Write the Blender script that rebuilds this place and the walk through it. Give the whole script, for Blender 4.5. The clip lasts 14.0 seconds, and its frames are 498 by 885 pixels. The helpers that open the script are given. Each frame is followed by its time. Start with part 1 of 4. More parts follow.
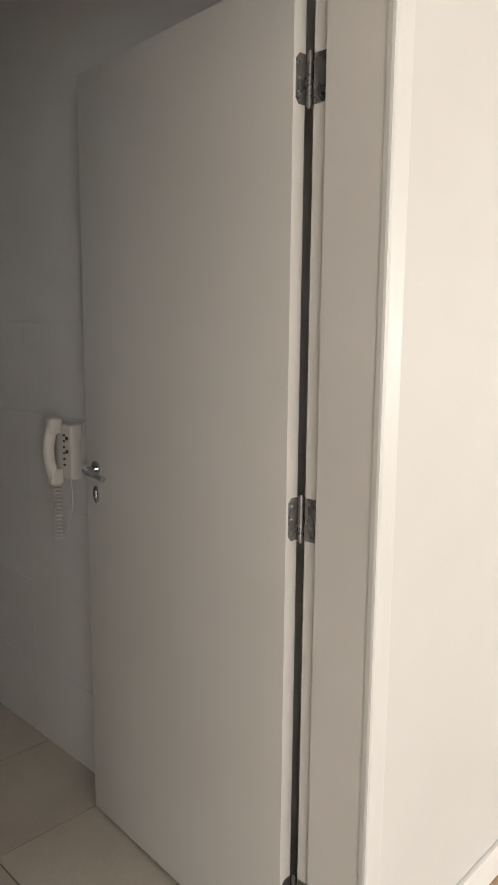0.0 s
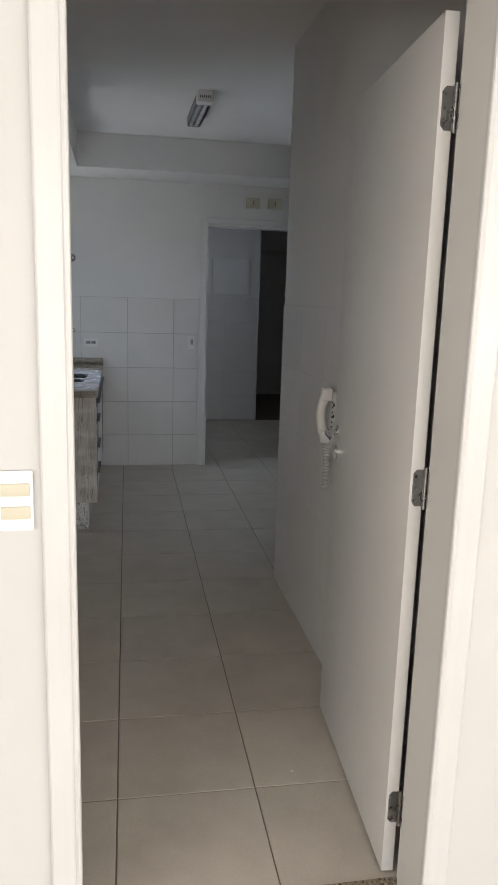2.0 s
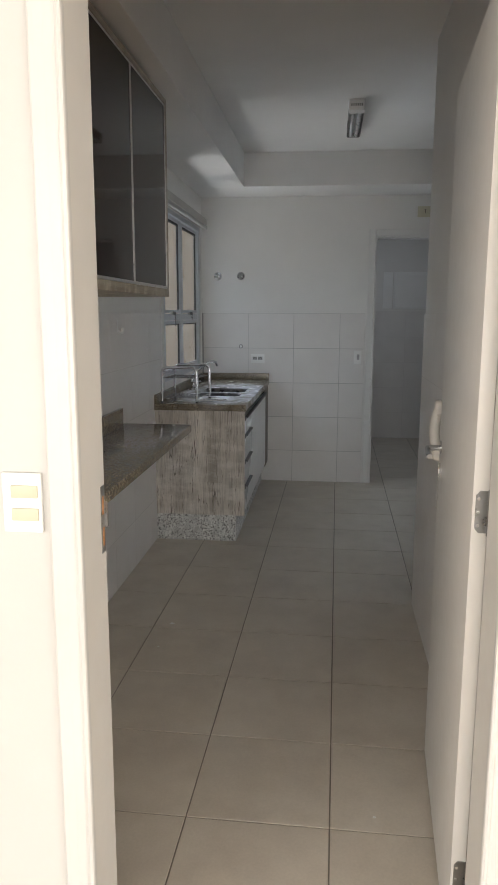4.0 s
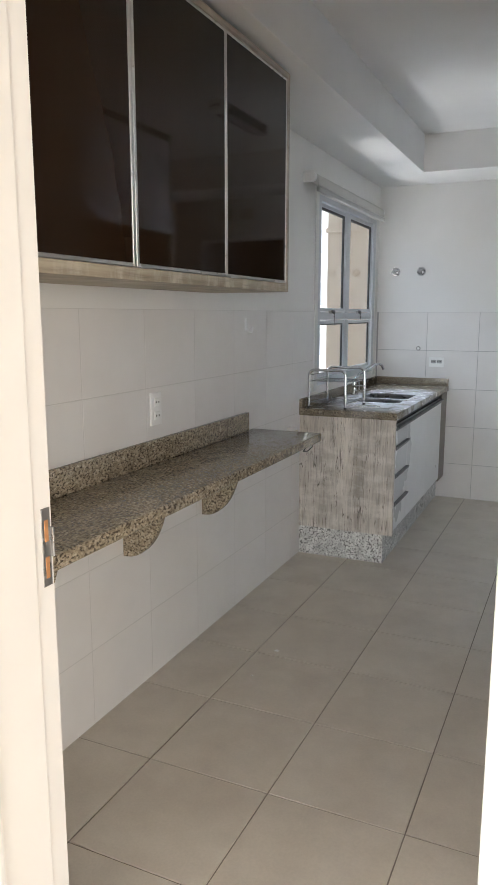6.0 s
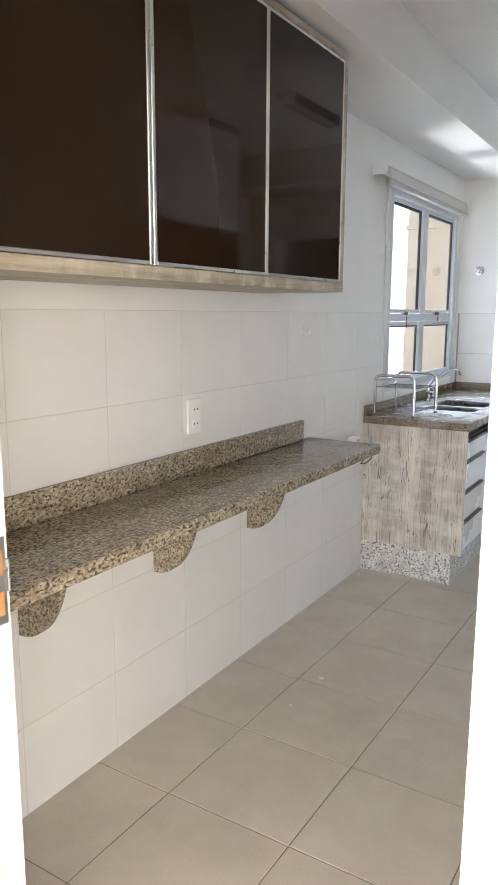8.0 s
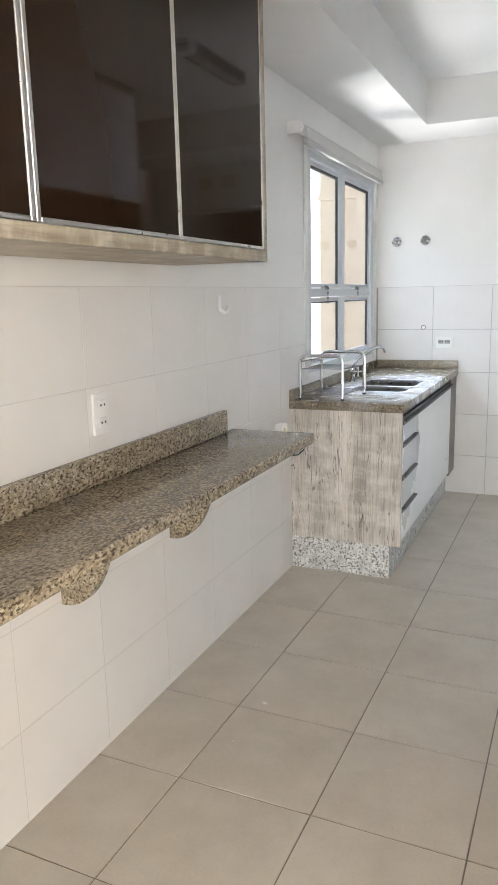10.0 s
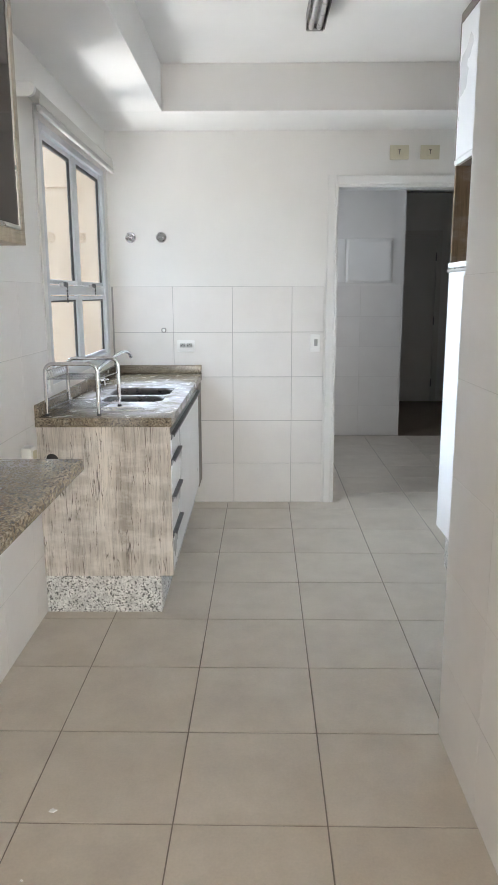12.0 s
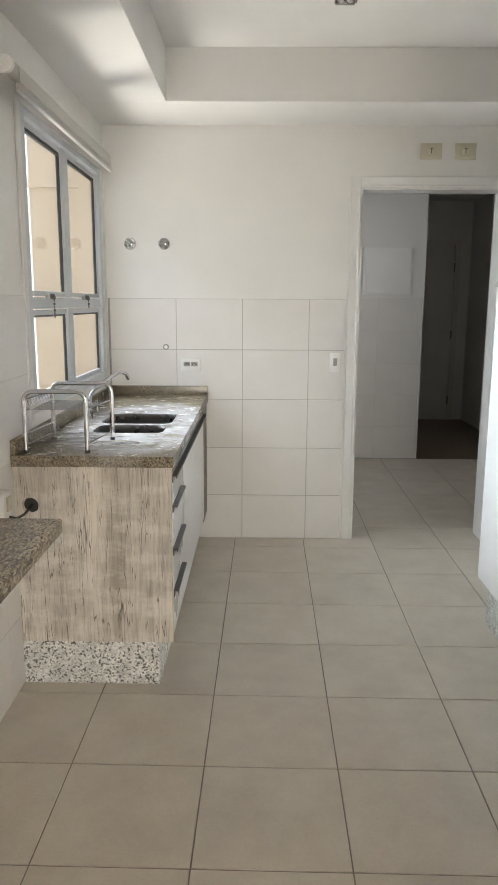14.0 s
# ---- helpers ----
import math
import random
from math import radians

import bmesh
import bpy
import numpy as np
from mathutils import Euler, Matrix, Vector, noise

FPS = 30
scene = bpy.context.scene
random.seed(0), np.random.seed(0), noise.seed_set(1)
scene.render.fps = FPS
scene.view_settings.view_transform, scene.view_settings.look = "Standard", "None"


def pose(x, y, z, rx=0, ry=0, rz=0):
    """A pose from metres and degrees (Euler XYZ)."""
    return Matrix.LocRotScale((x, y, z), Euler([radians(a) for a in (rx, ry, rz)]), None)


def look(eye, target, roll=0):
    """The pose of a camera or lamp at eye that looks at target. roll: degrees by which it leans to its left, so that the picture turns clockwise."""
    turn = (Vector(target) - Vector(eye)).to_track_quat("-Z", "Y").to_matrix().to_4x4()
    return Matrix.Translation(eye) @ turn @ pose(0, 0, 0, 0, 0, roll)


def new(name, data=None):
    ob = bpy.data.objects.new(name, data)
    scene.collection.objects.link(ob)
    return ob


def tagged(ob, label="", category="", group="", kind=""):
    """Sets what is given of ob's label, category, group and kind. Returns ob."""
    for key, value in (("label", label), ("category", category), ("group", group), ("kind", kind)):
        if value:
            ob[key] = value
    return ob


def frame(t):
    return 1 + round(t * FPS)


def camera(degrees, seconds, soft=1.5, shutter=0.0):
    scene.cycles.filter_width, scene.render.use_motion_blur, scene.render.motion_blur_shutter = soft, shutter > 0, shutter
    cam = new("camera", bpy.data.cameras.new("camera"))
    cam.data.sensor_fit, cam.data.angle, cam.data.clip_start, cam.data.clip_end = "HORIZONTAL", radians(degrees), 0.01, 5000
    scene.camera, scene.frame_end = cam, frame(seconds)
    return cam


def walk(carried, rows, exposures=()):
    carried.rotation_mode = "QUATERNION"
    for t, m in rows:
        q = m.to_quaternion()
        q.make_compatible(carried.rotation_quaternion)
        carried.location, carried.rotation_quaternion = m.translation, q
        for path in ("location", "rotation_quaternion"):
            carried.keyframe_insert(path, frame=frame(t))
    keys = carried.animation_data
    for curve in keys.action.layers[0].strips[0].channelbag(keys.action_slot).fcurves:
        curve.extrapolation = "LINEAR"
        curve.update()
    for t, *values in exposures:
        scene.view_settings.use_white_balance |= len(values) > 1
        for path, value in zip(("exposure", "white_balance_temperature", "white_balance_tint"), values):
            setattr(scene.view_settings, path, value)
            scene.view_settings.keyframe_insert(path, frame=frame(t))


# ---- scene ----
cam = camera(38.1, 14.0, soft=1.1)
PATH = [
    (0, (0.324, 0.351, 1.416), (1.744, 1.726, 1.111), 0.5),
    (0.5, (0.38, 0.177, 1.427), (1.528, 1.774, 1.064), 0.5),
    (1, (0.411, 0.006, 1.457), (1.3, 1.748, 1.041), -0.2),
    (1.5, (0.538, -0.152, 1.463), (1.118, 1.724, 1.083), 1.5),
    (2, (0.709, -0.271, 1.469), (1.062, 1.658, 1.075), 1.7),
    (2.2, (0.757, -0.29, 1.468), (1.074, 1.647, 1.08), 1.8),
    (4.3, (1.108, -0.134, 1.423), (0.817, 1.816, 1.09), -0.0),
    (4.5, (1.126, -0.075, 1.414), (0.79, 1.87, 1.095), -0.0),
    (5, (1.232, 0.03, 1.415), (0.722, 1.938, 1.103), 0.3),
    (5.5, (1.384, 0.136, 1.429), (0.684, 1.98, 1.097), 0.3),
    (6, (1.451, 0.257, 1.42), (0.643, 2.053, 1.071), 0.0),
    (6.5, (1.468, 0.368, 1.428), (0.565, 2.116, 1.072), -0.1),
    (7, (1.509, 0.441, 1.433), (0.509, 2.138, 1.085), 0.3),
    (7.2, (1.522, 0.458, 1.432), (0.491, 2.138, 1.09), 0.4),
    (9.3, (1.392, 0.666, 1.424), (0.427, 2.376, 1.043), -1.2),
    (9.5, (1.347, 0.703, 1.417), (0.428, 2.437, 1.033), -1.5),
    (10, (1.286, 0.833, 1.399), (0.482, 2.621, 1.003), -1.4),
    (10.5, (1.244, 1.011, 1.397), (0.539, 2.838, 0.99), -0.8),
    (11, (1.148, 1.083, 1.394), (0.634, 2.973, 0.988), -0.6),
    (11.5, (1.004, 1.133, 1.398), (0.782, 3.08, 0.995), -1.2),
    (12, (0.934, 1.21, 1.388), (0.914, 3.169, 0.986), -0.2),
    (12.5, (0.925, 1.324, 1.39), (0.937, 3.286, 1.005), 0.6),
    (13, (0.892, 1.459, 1.411), (0.863, 3.419, 1.013), 0.6),
    (13.5, (0.906, 1.596, 1.402), (0.885, 3.556, 1.005), -0.5),
    (14, (0.878, 1.712, 1.415), (0.852, 3.676, 1.036), 0.3),
]
EXPOSURES = [
    (0.0, -0.37, 6250, 10),
    (1.0, -0.26, 6000, 10),
    (2.2, -0.16, 6000, 10),
    (4.5, 0.24, 6350, 10),
    (5.0, 0.66, 6200, 10),
    (6.0, 0.88, 6100, 10),
    (7.0, 1.30, 6050, 10),
    (10.0, 1.69, 6250, 10),
    (12.5, 1.54, 6400, 10),
    (14.0, 1.34, 7000, 10),
]
walk(cam, [(t, look(eye, target, roll)) for t, eye, target, roll in PATH], EXPOSURES)


# ---- light ----
world = bpy.data.worlds.new("sky")
scene.world = world
world.use_nodes = True
wn = world.node_tree.nodes
sky = wn.new("ShaderNodeTexSky")
sky.sky_type = "NISHITA"
sky.sun_disc = False
sky.sun_elevation = radians(42)
sky.sun_rotation = radians(124)
world.node_tree.links.new(sky.outputs["Color"], wn["Background"].inputs["Color"])
wn["Background"].inputs["Strength"].default_value = 0.15


def lamp(name, kind, m, energy, color, **settings):
    data = bpy.data.lights.new(name, kind)
    data.energy, data.color = energy, color
    for key, value in settings.items():
        if key == "angle":
            data.angle = value
        elif key == "size":
            data.shape, data.size, data.size_y = "RECTANGLE", value[0], value[1]
        elif key == "spread":
            data.spread = value
    ob = new(name, data)
    ob.matrix_world = m
    return ob


lamp("sun", "SUN", look((4.2, -2.8, 4.6), (0, 0, 0)), 4.5, (1.0, 0.93, 0.82), angle=radians(0.5))
# daylight in the wide glazed opening of the living room
lamp("living_window_light", "AREA", look((6.9, -3.9, 1.25), (0.6, 1.6, 0.9)), 160.0, (1.0, 0.915, 0.80), size=(3.2, 2.2))
lamp("living_balcony_light", "AREA", look((3.0, -6.2, 1.25), (0.9, 2.2, 0.9)), 168.0, (1.0, 0.955, 0.89), size=(6.6, 2.2), spread=radians(130))
lamp("living_west_light", "AREA", look((-2.3, -3.6, 1.25), (1.5, 1.8, 0.8)), 144.0, (1.0, 0.96, 0.90), size=(2.6, 2.2))
# light well outside the kitchen window: added unseen fills, sky, and upward bounce
# two fill lamps brighten the kitchen; no opposite wall is built
lamp("window_fill_light", "AREA", look((-2.2, 5.0, 1.8), (1.3, 3.1, 0.8)), 58.0, (0.77, 0.88, 1.0), size=(2.4, 2.6), spread=radians(95))
lamp("ceiling_fill_light", "AREA", look((-1.9, 5.1, 0.3), (1.3, 3.6, 2.62)), 8.0, (1.0, 0.965, 0.91), size=(2.4, 1.5), spread=radians(115))
lamp("well_sky_light", "AREA", look((-2.2, 4.6, 4.6), (0.5, 5.0, 1.0)), 70.0, (0.80, 0.90, 1.0), size=(3.0, 2.6))
# added to light the beam's underside from below; no ledge is built
lamp("beam_bounce_light", "AREA", look((-0.95, 5.15, -0.3), (0.42, 4.9, 2.40)), 3.0, (1.0, 0.97, 0.92), size=(0.45, 0.9), spread=radians(75))
# added fill lamp in front of the closed wall; no window there
lamp("service_fill_light", "AREA", look((0.92, 7.2, 1.5), (2.5, 7.4, 1.2)), 5.0, (0.82, 0.89, 1.0), size=(1.4, 1.2))


# ---- materials ----
class Mat:
    def __init__(self, name):
        self.m = bpy.data.materials.new(name)
        self.m.use_nodes = True
        self.t = self.m.node_tree
        self.b = self.t.nodes["Principled BSDF"]

    def node(self, kind, **inputs):
        n = self.t.nodes.new("ShaderNode" + kind)
        for key, value in inputs.items():
            n.inputs[key.replace("_", " ")].default_value = value
        return n

    def link(self, a, b):
        self.t.links.new(a, b)

    def coords(self, scale=(1, 1, 1), shuffle=False):
        co = self.node("TexCoord").outputs["Object"]
        if shuffle:
            add = self.node("VectorMath")
            mul = self.node("VectorMath")
            mul.operation = "SCALE"
            mul.inputs[0].default_value = (37.0, 19.0, 53.0)
            self.link(self.node("ObjectInfo").outputs["Random"], mul.inputs["Scale"])
            self.link(co, add.inputs[0])
            self.link(mul.outputs[0], add.inputs[1])
            co = add.outputs[0]
        mp = self.node("Mapping", Scale=scale)
        self.link(co, mp.inputs["Vector"])
        return mp.outputs["Vector"]

    def noise(self, vec, scale, detail=4.0, rough=0.55, distortion=0.0):
        n = self.node("TexNoise", Scale=scale, Detail=detail, Roughness=rough, Distortion=distortion)
        self.link(vec, n.inputs["Vector"])
        return n.outputs["Fac"]

    def ramp(self, fac, stops):
        r = self.node("ValToRGB")
        e = r.color_ramp.elements
        while len(e) < len(stops):
            e.new(0.5)
        for el, (p, c) in zip(e, stops):
            el.position = p
            el.color = (*c, 1) if len(c) == 3 else c
        self.link(fac, r.inputs["Fac"])
        return r.outputs["Color"]

    def mix(self, a, b, fac, mode="MIX"):
        n = self.node("Mix")
        n.data_type, n.blend_type = "RGBA", mode
        for value, i in ((fac, 0), (a, 6), (b, 7)):
            if hasattr(value, "links"):
                self.link(value, n.inputs[i])
            elif i == 0:
                n.inputs[i].default_value = value
            else:
                n.inputs[i].default_value = (*value, 1)
        return n.outputs[2]

    def bump(self, fac, strength, distance=0.001):
        n = self.node("Bump", Strength=strength, Distance=distance)
        self.link(fac, n.inputs["Height"])
        self.link(n.outputs["Normal"], self.b.inputs["Normal"])

    def set(self, color=None, rough=None, metal=None, **more):
        for key, value in (("Base Color", color), ("Roughness", rough), ("Metallic", metal)):
            if value is None:
                continue
            if hasattr(value, "links"):
                self.link(value, self.b.inputs[key])
            else:
                self.b.inputs[key].default_value = (*value, 1) if key == "Base Color" else value
        for key, value in more.items():
            self.b.inputs[key.replace("_", " ")].default_value = value
        return self.m


def grey(v):
    return (v, v, v)


def paint(name, color, rough=0.6, relief=0.12, spread=0.05):
    m = Mat(name)
    v = m.coords()
    big, small = m.noise(v, 1.7, 3), m.noise(v, 60, 3)
    dark = tuple(c * (1 - spread) for c in color)
    light = tuple(min(1, c * (1 + spread * 0.4)) for c in color)
    c = m.ramp(big, [(0.3, dark), (0.7, light)])
    m.bump(small, relief, 0.002)
    return m.set(c, rough)


def glossy(name, color, rough=0.3, metal=0.0, wear=0.06, relief=0.03, scale=25):
    m = Mat(name)
    v = m.coords()
    n = m.noise(v, scale, 4)
    r = m.ramp(n, [(0.3, grey(max(0.02, rough - wear))), (0.7, grey(rough + wear))])
    c = m.ramp(m.noise(v, 3.0, 2), [(0.3, tuple(k * 0.95 for k in color)), (0.7, color)])
    if relief:
        m.bump(n, relief, 0.001)
    return m.set(c, r, metal)


def wall_tile_material():
    m = Mat("glazed_white_tile")
    v = m.coords(shuffle=True)
    c = m.ramp(m.noise(v, 4, 3), [(0.3, (0.73, 0.705, 0.68)), (0.7, (0.77, 0.748, 0.722))])
    m.bump(m.noise(v, 7, 2), 0.10, 0.004)
    r = m.ramp(m.noise(v, 30, 3), [(0.3, grey(0.34)), (0.7, grey(0.42))])
    return m.set(c, r)


def floor_tile_material():
    m = Mat("greige_floor_tile")
    v = m.coords(shuffle=True)
    big = m.ramp(m.noise(v, 5, 5, 0.6), [(0.25, (0.565, 0.505, 0.43)), (0.55, (0.645, 0.585, 0.50)), (0.8, (0.705, 0.645, 0.56))])
    fine = m.ramp(m.noise(v, 130, 3), [(0.35, grey(0.945)), (0.65, grey(1.0))])
    c = m.mix(big, fine, 1.0, "MULTIPLY")
    r = m.ramp(m.noise(v, 9, 4), [(0.3, grey(0.30)), (0.7, grey(0.42))])
    m.bump(m.noise(v, 40, 3), 0.05, 0.002)
    return m.set(c, r)


def granite(name, base, light, dark, warm, size=1.0, rough=0.18, dark_cut=0.42, stretch=(1, 1, 1), painted_sheen=False, gloss=0.5):
    m = Mat(name)
    v = m.coords(stretch)
    ground = m.ramp(m.noise(v, 110 * size, 3, 0.6, 0.1), [(0.34, base), (0.50, warm), (0.66, light)])
    cells = m.node("TexVoronoi", Scale=210 * size, Randomness=1.0)
    m.link(v, cells.inputs["Vector"])
    crystals = m.ramp(cells.outputs["Color"], [(0.2, grey(0.62)), (0.8, grey(1.1))])
    ground = m.mix(ground, crystals, 0.35, "MULTIPLY")
    flecks = m.ramp(m.noise(v, 125 * size, 2, 0.5, 0.1), [(dark_cut - 0.08, grey(0.95)), (dark_cut - 0.02, grey(0.6)), (dark_cut + 0.03, grey(0.0))])
    broad = m.ramp(m.noise(v, 22 * size, 3, 0.6), [(0.35, grey(0.78)), (0.62, grey(1.06))])
    c = m.mix(m.mix(ground, broad, 1.0, "MULTIPLY"), dark, flecks)
    r = m.ramp(m.noise(v, 20, 3), [(0.3, grey(rough * 0.85)), (0.7, grey(rough * 1.2))])
    if painted_sheen:
        # pale bluish sheen of reflected light round the sink, painted into the colour
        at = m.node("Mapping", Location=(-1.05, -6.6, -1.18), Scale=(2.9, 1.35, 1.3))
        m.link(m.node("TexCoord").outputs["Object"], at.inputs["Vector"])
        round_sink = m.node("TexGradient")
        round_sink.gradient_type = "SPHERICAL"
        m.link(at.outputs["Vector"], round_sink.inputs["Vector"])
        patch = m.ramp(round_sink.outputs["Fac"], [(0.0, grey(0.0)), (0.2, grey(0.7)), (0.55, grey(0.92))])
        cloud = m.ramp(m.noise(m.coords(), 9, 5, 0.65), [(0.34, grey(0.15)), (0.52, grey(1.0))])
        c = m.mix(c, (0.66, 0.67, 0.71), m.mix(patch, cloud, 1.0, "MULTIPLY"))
    return m.set(c, r, Specular_IOR_Level=gloss)


def wood(name, light, mid, dark, axis="z", cracks=True, rough=0.5):
    m = Mat(name)
    along = {"x": 0, "y": 1, "z": 2}[axis]

    def stretched(across, length):
        k = [across] * 3
        k[along] = length
        return m.coords(tuple(k))

    plain = m.coords()
    c = m.ramp(m.noise(stretched(11, 0.55), 1.0, 6, 0.65, 0.5), [(0.30, mid), (0.45, light), (0.58, tuple(min(1, k * 1.08) for k in light)), (0.72, mid)])
    tone = m.ramp(m.noise(stretched(7, 1.6), 1.0, 4), [(0.36, grey(0.72)), (0.60, grey(1.0))])
    c = m.mix(c, tone, 1.0, "MULTIPLY")
    # worn pale patches across the grain
    worn = m.ramp(m.noise(stretched(6, 14), 1.0, 4, 0.6), [(0.47, grey(0.0)), (0.64, grey(0.7))])
    c = m.mix(c, tuple(min(1, 0.19 + k * 0.80) for k in light), worn)
    fine = m.noise(stretched(105, 6), 1.0, 5, 0.7)
    c = m.mix(c, m.ramp(fine, [(0.34, grey(0.50)), (0.52, grey(1.0))]), 0.55, "MULTIPLY")
    if cracks:
        # wavy splits along the grain: contour lines of a stretched noise, cut into lengths by a second one
        for across, length, width, lo, fade in ((9, 0.5, 0.0022, 0.44, 0.0), (22, 0.9, 0.0032, 0.46, 0.0), (50, 2.2, 0.007, 0.47, 0.15)):
            n = m.noise(stretched(across, length), 1.0, 4, 0.55, 0.15)
            off = m.node("Math")
            off.operation = "SUBTRACT"
            off.inputs[1].default_value = 0.5
            m.link(n, off.inputs[0])
            size = m.node("Math")
            size.operation = "ABSOLUTE"
            m.link(off.outputs[0], size.inputs[0])
            line = m.ramp(size.outputs[0], [(width * 0.4, grey(1.0)), (width * 1.5, grey(0.0))])
            where = m.ramp(m.noise(stretched(across * 0.7, 4.5), 1.0, 3, 0.6), [(lo - 0.02, grey(0.0)), (lo + 0.08, grey(1.0))])
            soft = m.mix(line, where, 1.0, "MULTIPLY")
            c = m.mix(c, tuple(d + (k - d) * fade for d, k in zip(dark, mid)), soft)
        # knots
        spots = m.node("TexVoronoi", Scale=1.0)
        m.link(stretched(6.0, 3.4), spots.inputs["Vector"])
        knot = m.ramp(spots.outputs["Distance"], [(0.03, grey(0.6)), (0.07, grey(0.0))])
        c = m.mix(c, dark, m.mix(knot, m.ramp(m.noise(plain, 90, 3), [(0.4, grey(0.2)), (0.6, grey(1.0))]), 1.0, "MULTIPLY"))
    m.bump(fine, 0.15, 0.001)
    return m.set(c, rough)


WHITE = paint("white_wall_paint", (0.80, 0.785, 0.755), 0.55)
# living side paint and trim, darkened in colour to offset the strong light
DIMMED_CREAM = paint("dimmed_living_cream", (0.615, 0.60, 0.57), 0.55)
TRIM = glossy("dimmed_cream_enamel", (0.66, 0.648, 0.62), 0.34, relief=0.0)
CEILING = paint("white_ceiling_paint", (0.80, 0.79, 0.77), 0.7)
GROUT = paint("grey_tile_grout", (0.42, 0.41, 0.40), 0.8)
PALE_GROUT = paint("pale_tile_grout", (0.64, 0.62, 0.59), 0.8)
FLOOR_GROUT = paint("dark_floor_grout", (0.26, 0.23, 0.19), 0.85)
ENAMEL = glossy("white_enamel", (0.80, 0.79, 0.765), 0.34, relief=0.0)
DOOR_PAINT = glossy("off_white_door_paint", (0.74, 0.715, 0.67), 0.36, relief=0.05)
LAMINATE = glossy("white_laminate", (0.86, 0.86, 0.86), 0.28, wear=0.015, relief=0.0, scale=1.5)
TILE = wall_tile_material()
FLOOR = floor_tile_material()
BAR_GRANITE = granite("beige_speckled_granite", (0.215, 0.172, 0.115), (0.52, 0.45, 0.34), (0.06, 0.045, 0.03), (0.355, 0.29, 0.20), 1.10, 0.14, 0.435, (1, 0.6, 1))
WORKTOP = granite("polished_worktop_granite", (0.165, 0.135, 0.095), (0.40, 0.345, 0.26), (0.03, 0.024, 0.018), (0.27, 0.225, 0.16), 1.2, 0.24, 0.43, painted_sheen=True, gloss=0.6)
PLINTH_GRANITE = granite("white_speckled_granite", (0.56, 0.56, 0.54), (0.86, 0.855, 0.83), (0.07, 0.07, 0.07), (0.72, 0.72, 0.70), 1.0, 0.3, 0.43)
GREY_WOOD = wood("greyed_rustic_wood", (0.68, 0.625, 0.56), (0.46, 0.405, 0.345), (0.075, 0.06, 0.048))
EDGE_WOOD = wood("grey_beige_edge_wood", (0.44, 0.385, 0.31), (0.33, 0.28, 0.22), (0.15, 0.11, 0.08), "y", False)
OAK = wood("light_oak_edge", (0.46, 0.40, 0.30), (0.33, 0.275, 0.20), (0.2, 0.14, 0.09), "y", False)
NICHE_WOOD = wood("brown_niche_wood", (0.31, 0.225, 0.15), (0.20, 0.14, 0.095), (0.07, 0.045, 0.03), "z", False)
CARCASS = glossy("grey_wood_edge", (0.21, 0.18, 0.15), 0.5)
DARK_GLASS = glossy("dark_bronze_glass", (0.020, 0.011, 0.006), 0.05, wear=0.02, relief=0.0, scale=6)
DARK_GLASS.node_tree.nodes["Principled BSDF"].inputs["Specular IOR Level"].default_value = 0.16
ALU = glossy("brushed_aluminium", (0.72, 0.71, 0.69), 0.34, 1.0, 0.08)
CHROME = glossy("polished_chrome", (0.62, 0.62, 0.63), 0.07, 1.0, 0.02, relief=0.0)
WIRE = glossy("dulled_chrome_wire", (0.30, 0.30, 0.30), 0.22, 1.0, 0.04, relief=0.0)
STEEL = glossy("stainless_steel", (0.17, 0.165, 0.165), 0.30, 1.0, 0.06, relief=0.0)
HINGE_STEEL = glossy("dull_hinge_steel", (0.30, 0.295, 0.285), 0.30, 0.85, 0.1)
PULL = glossy("dark_anodised_aluminium", (0.13, 0.13, 0.135), 0.4, 0.6, 0.05, relief=0.0)
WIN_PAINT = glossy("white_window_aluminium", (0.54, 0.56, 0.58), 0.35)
RUBBER = glossy("black_gasket", (0.02, 0.02, 0.02), 0.5)
# near-black that paints the shade inside gaps and holes
RECESS_SHADE = glossy("recess_shade_black", (0.03, 0.028, 0.026), 0.7)
PLASTIC = glossy("white_plastic", (0.86, 0.855, 0.835), 0.35, relief=0.0)
PHONE = glossy("aged_cream_plastic", (0.74, 0.71, 0.66), 0.38, relief=0.0)
IVORY = glossy("ivory_plastic", (0.62, 0.58, 0.44), 0.4, relief=0.0)
BLIND_BAR = glossy("grey_blind_bar", (0.42, 0.41, 0.39), 0.5, relief=0.0)
FABRIC = paint("grey_blind_fabric", (0.60, 0.58, 0.54), 0.8)
BRASS = glossy("copper_coloured_slot", (0.55, 0.27, 0.11), 0.45, 0.4)
# beige set darker so that the lamps outside don't blow it out
FACADE = paint("darkened_beige_render", (0.40, 0.315, 0.225), 0.85, 0.3)
PALE = paint("pale_sky_backdrop", (0.85, 0.85, 0.84), 0.8)
EARTH = paint("pale_ground", (0.45, 0.43, 0.40), 0.9)
LIVING_FLOOR = wood("warm_living_floor", (0.50, 0.36, 0.22), (0.40, 0.27, 0.16), (0.2, 0.1, 0.05), "y", False, 0.35)
BROWN_FLOOR = paint("brown_hall_floor", (0.20, 0.15, 0.10), 0.4)
BOTTLE = glossy("dark_green_bottle_glass", (0.012, 0.05, 0.02), 0.06, relief=0.0)
INK = glossy("dark_print", (0.05, 0.05, 0.05), 0.6, relief=0.0)
GREY_KEY = glossy("grey_socket_insert", (0.38, 0.38, 0.37), 0.4, relief=0.0)
TUBE = glossy("grey_lamp_tube", (0.50, 0.50, 0.50), 0.3, relief=0.0)


